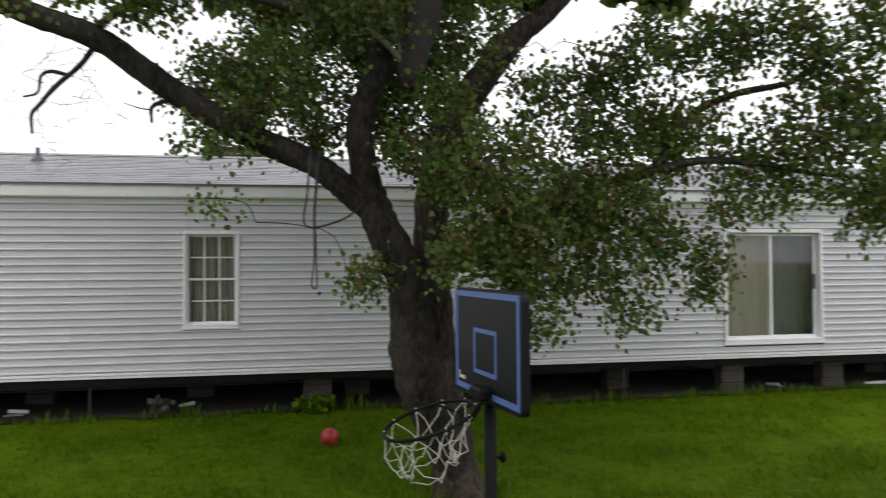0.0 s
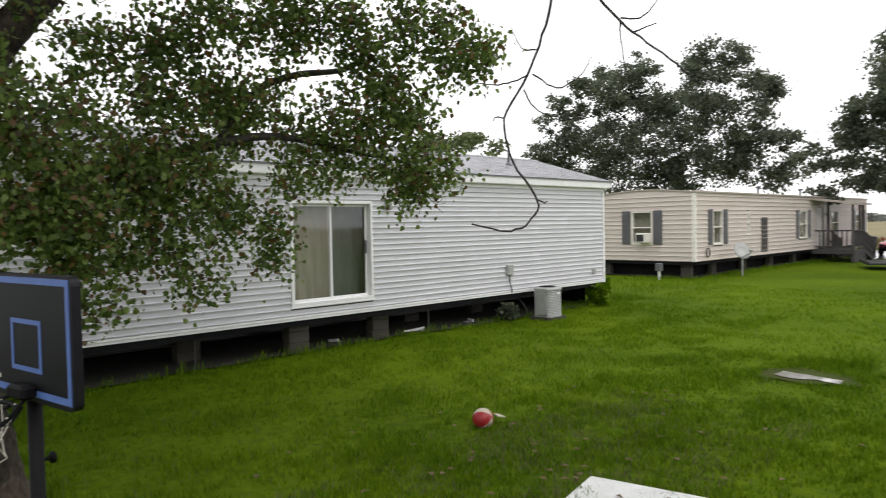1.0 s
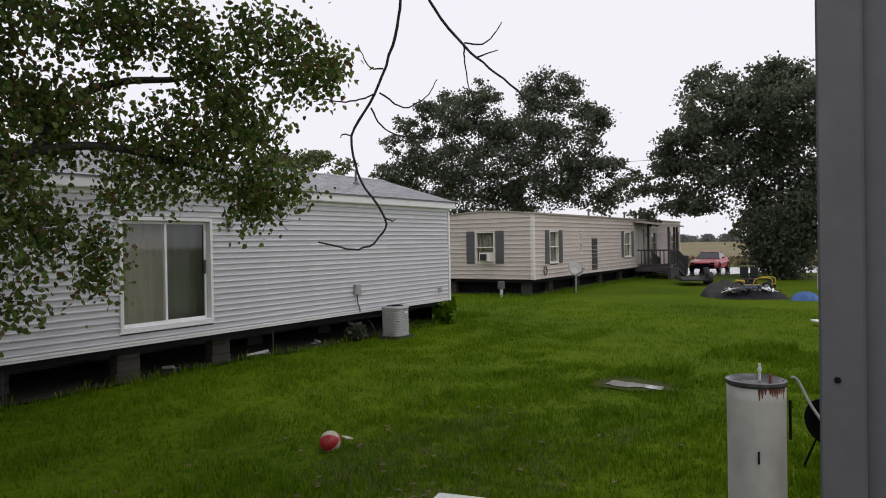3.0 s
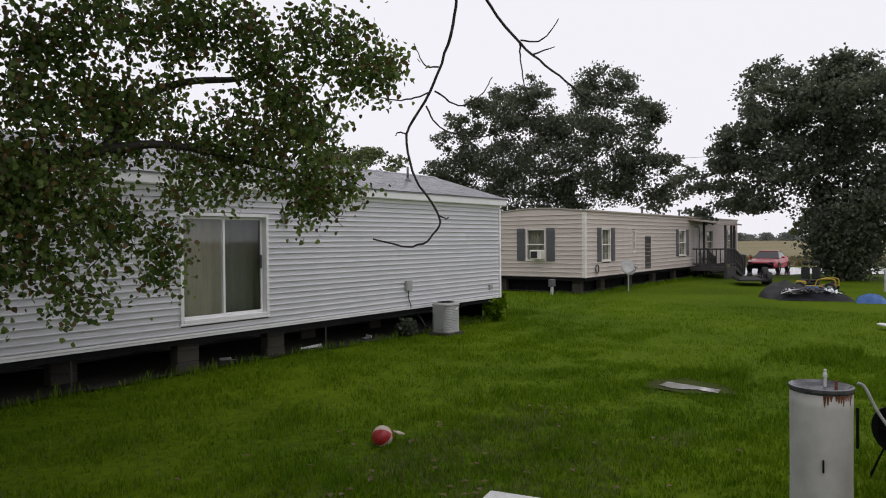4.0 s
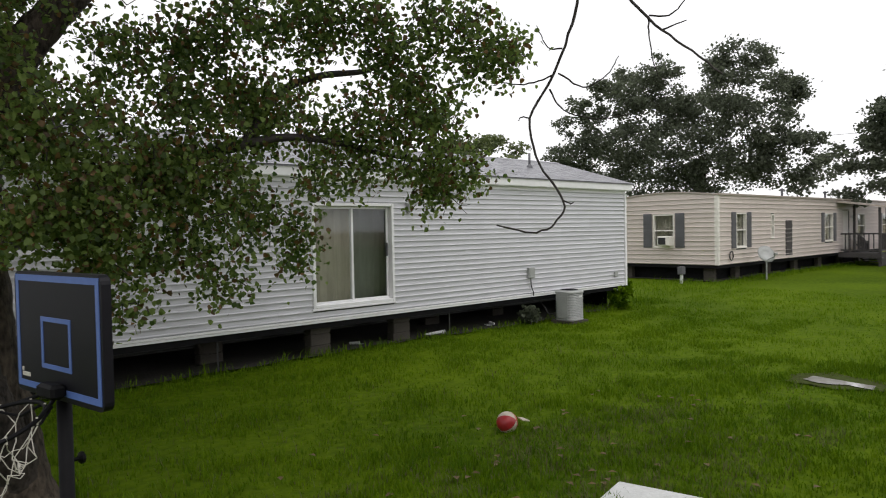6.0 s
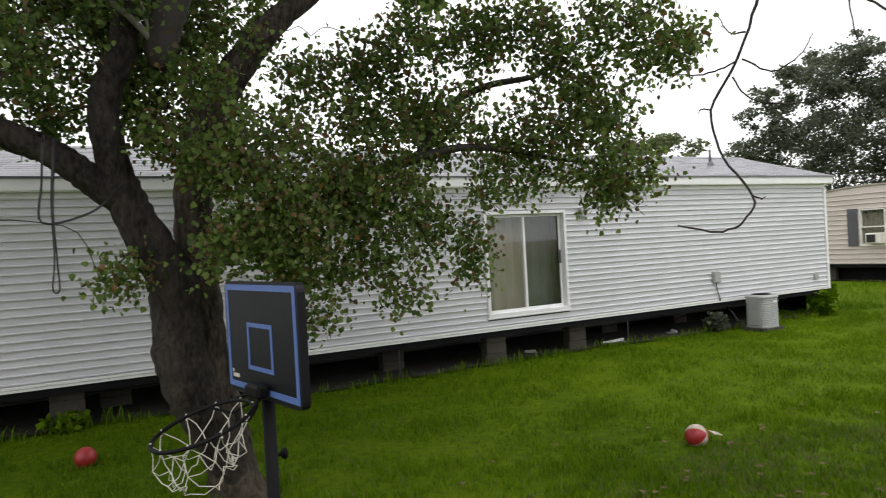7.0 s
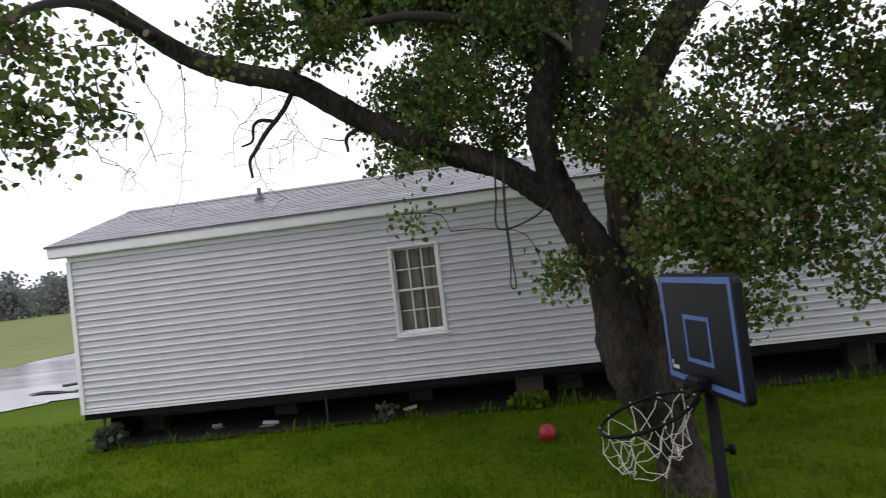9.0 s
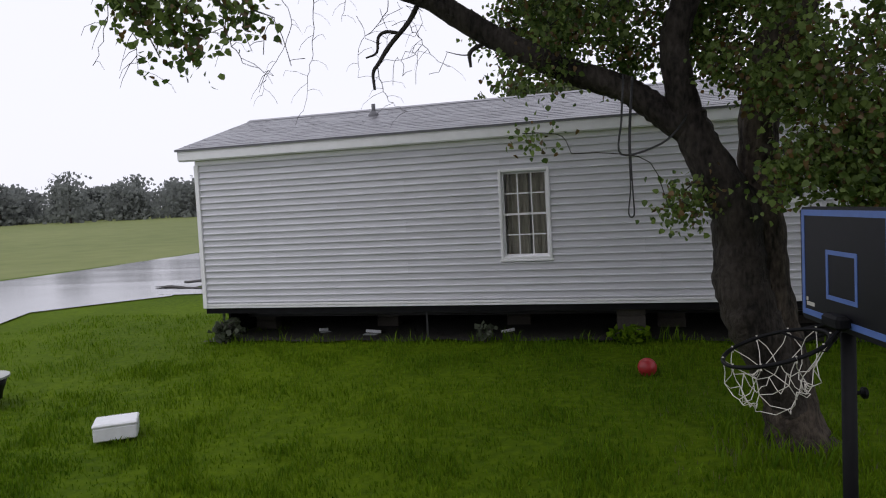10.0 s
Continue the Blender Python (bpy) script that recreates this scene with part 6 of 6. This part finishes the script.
def car(x, y, turn):
    """A low red coupe: lofted body, cabin, glass, lamps, wheels."""
    c = thing("red_car", "red sports coupe parked on the wet drive", "car", (x, y, 0), turn)
    secs = [(-2.2, 0.42, 0.72, 0.62), (-2.12, 0.30, 0.86, 0.80), (-1.4, 0.24, 0.98, 0.90), (-0.6, 0.22, 0.92, 0.92), (0.4, 0.22, 0.88, 0.92), (1.2, 0.22, 0.84, 0.92), (1.9, 0.24, 0.76, 0.88), (2.25, 0.32, 0.66, 0.76), (2.32, 0.40, 0.56, 0.66)]
    vs, n = [], 10
    for px, z0, z1, hw in secs:
        zm = z0 + (z1 - z0) * 0.55
        vs += [(px, yy, zz) for yy, zz in ((-hw * 0.85, z0), (-hw, z0 + 0.1), (-hw, zm), (-hw * 0.93, z1 - 0.05), (-hw * 0.7, z1), (hw * 0.7, z1), (hw * 0.93, z1 - 0.05), (hw, zm), (hw, z0 + 0.1), (hw * 0.85, z0))]
    k = len(secs)
    fs = [(a * n + i, a * n + (i + 1) % n, (a + 1) * n + (i + 1) % n, (a + 1) * n + i) for a in range(k - 1) for i in range(n)] + [tuple(range(n - 1, -1, -1)), tuple(range((k - 1) * n, k * n))]
    part("body", MB().poly(vs, fs), M["paint_red"], c, smooth=False)
    cab = [(-1.55, 0.94, 0.74), (-0.95, 1.27, 0.58), (0.05, 1.30, 0.58), (0.75, 0.88, 0.76)]
    cv = [(px, s * hw, z) for px, z, hw in cab for s in (-1, 1)]
    cv += [(-1.5, -0.74, 0.84), (-1.5, 0.74, 0.84), (0.8, 0.76, 0.84), (0.8, -0.76, 0.84)]
    part("cabin", MB().poly(cv, [(2, 4, 5, 3), (0, 2, 3, 1), (4, 6, 7, 5), (0, 8, 11, 6, 4, 2), (1, 3, 5, 7, 10, 9)]), M["glassdark"], c, "dark tinted windows")
    part("roof", MB().box(-0.98, -0.56, 1.28, 0.08, 0.56, 1.33, 0.02), M["paint_red"], c)
    part("bumper", MB().box(2.2, -0.76, 0.26, 2.37, 0.76, 0.54, 0.06), M["black"], c)
    part("grille", MB().box(2.26, -0.45, 0.46, 2.37, 0.45, 0.6, 0.02), M["black"], c)
    for s in (-0.6, 0.6):
        part("headlight", MB().box(2.12, s - 0.16, 0.55, 2.3, s + 0.16, 0.68, 0.04), M["glassdark"], c)
        part("mirror", MB().box(0.5, s * 1.6 - 0.09, 0.88, 0.62, s * 1.6 + 0.09, 1.0, 0.03), M["paint_red"], c)
        tyre(c, 1.42, s * 1.4, 0.33, 0.34, 0.22)
        tyre(c, -1.38, s * 1.4, 0.33, 0.34, 0.24)
    return c


coupe = car(39.6, -0.15, 180)
coupe.scale = (0.94, 0.94, 0.94)
bin_ = thing("trash_bin", "dark plastic bin standing by the porch steps", "bin", (37.2, 0.9, 0))
part("body", MB().lathe([(0.26, -0.02), (0.32, 0.95), (0.33, 1.0)], 14), M["dark"], bin_)
part("lid", MB().lathe([(0.34, 1.0), (0.34, 1.05), (0.1, 1.12), (0.0, 1.12)], 14), M["dark"], bin_)

# overhead cables far behind
for k, z in enumerate((10.3, 8.9)):
    w = thing("power_line", "thin overhead cable crossing the sky", "cable", (0, 0, 0), group="overhead cables")
    part("cable", MB().tube([(58 + i * 1.0, 40 - i * 8, z - 0.5 * math.sin(math.pi * i / 10)) for i in range(11)], 0.018, 5), M["dark"], w)


# ---- lawn blades ----
def blades(name, label, zones, seed, material, tall, wide, lean=0.5):
    """Single grass blades over rectangles (x0, x1, y0, y1, count), denser and longer in tufts."""
    g = np.random.default_rng(seed)
    P = []
    for x0, x1, y0, y1, n in zones:
        x, y = g.uniform(x0, x1, n), g.uniform(y0, y1, n)
        P.append(np.stack([x, y], 1))
    P = np.concatenate(P)
    bump = np.array([noise.noise((x * 1.3, y * 1.3, seed)) + 0.6 * noise.noise((x * 4, y * 4, seed + 3)) for x, y in P])
    pond = ((P[:, 0] - 3.6) / 0.36) ** 2 + ((P[:, 1] + 6.75) / 0.55) ** 2 < 1
    inside = (P[:, 0] > POST_X - 2.0) & (P[:, 0] < -4.3) & (P[:, 1] < -9.1)
    keep = (g.random(len(P)) < np.clip(0.75 + bump, 0.25, 1)) & ~pond & ~inside
    P, bump = P[keep], bump[keep]
    z = np.array([rise(x, y) for x, y in P])
    n = len(P)
    h = tall * g.uniform(0.5, 1.2, n) * np.clip(1 + 0.8 * bump, 0.45, 2.0)
    a, b = g.uniform(0, 2 * np.pi, n), g.uniform(0, 2 * np.pi, n)
    base = np.stack([P[:, 0], P[:, 1], z - 0.01], 1)
    side = np.stack([np.cos(a), np.sin(a), 0 * a], 1) * (wide * g.uniform(0.6, 1.3, n))[:, None]
    off = np.stack([np.cos(b), np.sin(b), 0 * b], 1) * (h * lean * g.uniform(0.2, 1.2, n))[:, None]
    up = np.array([0, 0, 1.0])
    rows = [base - side, base + side, base + off * 0.35 + up * (h * 0.6)[:, None] + side * 0.7, base + off * 0.35 + up * (h * 0.6)[:, None] - side * 0.7, base + off + up * (h * 0.92)[:, None]]
    v = np.stack(rows, 1).reshape(-1, 3)
    me = bpy.data.meshes.new(name)
    idx = (np.arange(n)[:, None] * 5 + np.array([0, 1, 2, 3, 3, 2, 4])[None]).reshape(-1)
    me.vertices.add(len(v))
    me.vertices.foreach_set("co", v.ravel())
    me.loops.add(len(idx))
    me.loops.foreach_set("vertex_index", idx)
    me.polygons.add(2 * n)
    me.polygons.foreach_set("loop_start", np.stack([np.arange(n) * 7, np.arange(n) * 7 + 4], 1).ravel())
    me.materials.append(material)
    me.update(calc_edges=True)
    me.validate()
    return tagged(new(name, me), label, "grass", kind="stuff")


blades("grass", "wet green lawn grass, uneven and tufted", [(-12, 5, -8.2, -4.5, 90000), (-13, 9.5, -4.5, 0.15, 75000), (5, 16, -9, 0, 30000), (-3.5, 8, -10.2, -8.2, 42000), (-18, -12, -6, 3, 14000)], 3, M["grass"], 0.075, 0.006)
blades("grass_tufts", "taller darker grass clump in the lawn", [(6.4, 8.2, -8.4, -7.0, 2600), (4.2, 5.0, -7.3, -6.2, 500), (-5.6, -4.3, -4.6, -3.5, 700), (8.0, 11, -0.3, 0.6, 900), (-13, 9, -0.1, 0.12, 1500), (17.9, 36, 1.0, 1.8, 2500), (9.4, 18, 0.2, 4, 3000)], 5, M["grass"], 0.17, 0.008)
blades("dry_grass", "thin dry stems standing among the green grass", [(-3.5, 1.5, -7.6, -5.2, 9000), (-6, 4, -8, -2, 3500), (-5.6, -4.3, -4.6, -3.5, 300)], 8, M["dry"], 0.07, 0.004)
blades("field_grass", "tall pale grass of the open field", [(49, 70, -30, 20, 9000)], 9, M["field_dry"], 0.3, 0.12)


# ---- siding courses of both homes ----
clad(home, T1X1 - T1X0 - 0.12, T1Z0 + 0.075, 2.9, M["siding"], [(h[0] - T1X0 - 0.06, h[1], h[2] - T1X0 - 0.06, h[3]) for h in (DOOR, WIN, WIN_S)], pose(T1X0 + 0.06, 0, 0))
clad(far, F_L - 0.18, F0, F1 - 0.02, M["siding2"], [(h[0] - 0.1, h[1], h[2] - 0.1, h[3]) for h in FH], pose(0.1, 0, 0), 5.4, 2, 0.172, 0.04, 0.024)
clad(far, F_W - 0.12, F0, F1 - 0.0, M["siding2"], EH, side, 4.3, 3, 0.172, 0.04, 0.024)
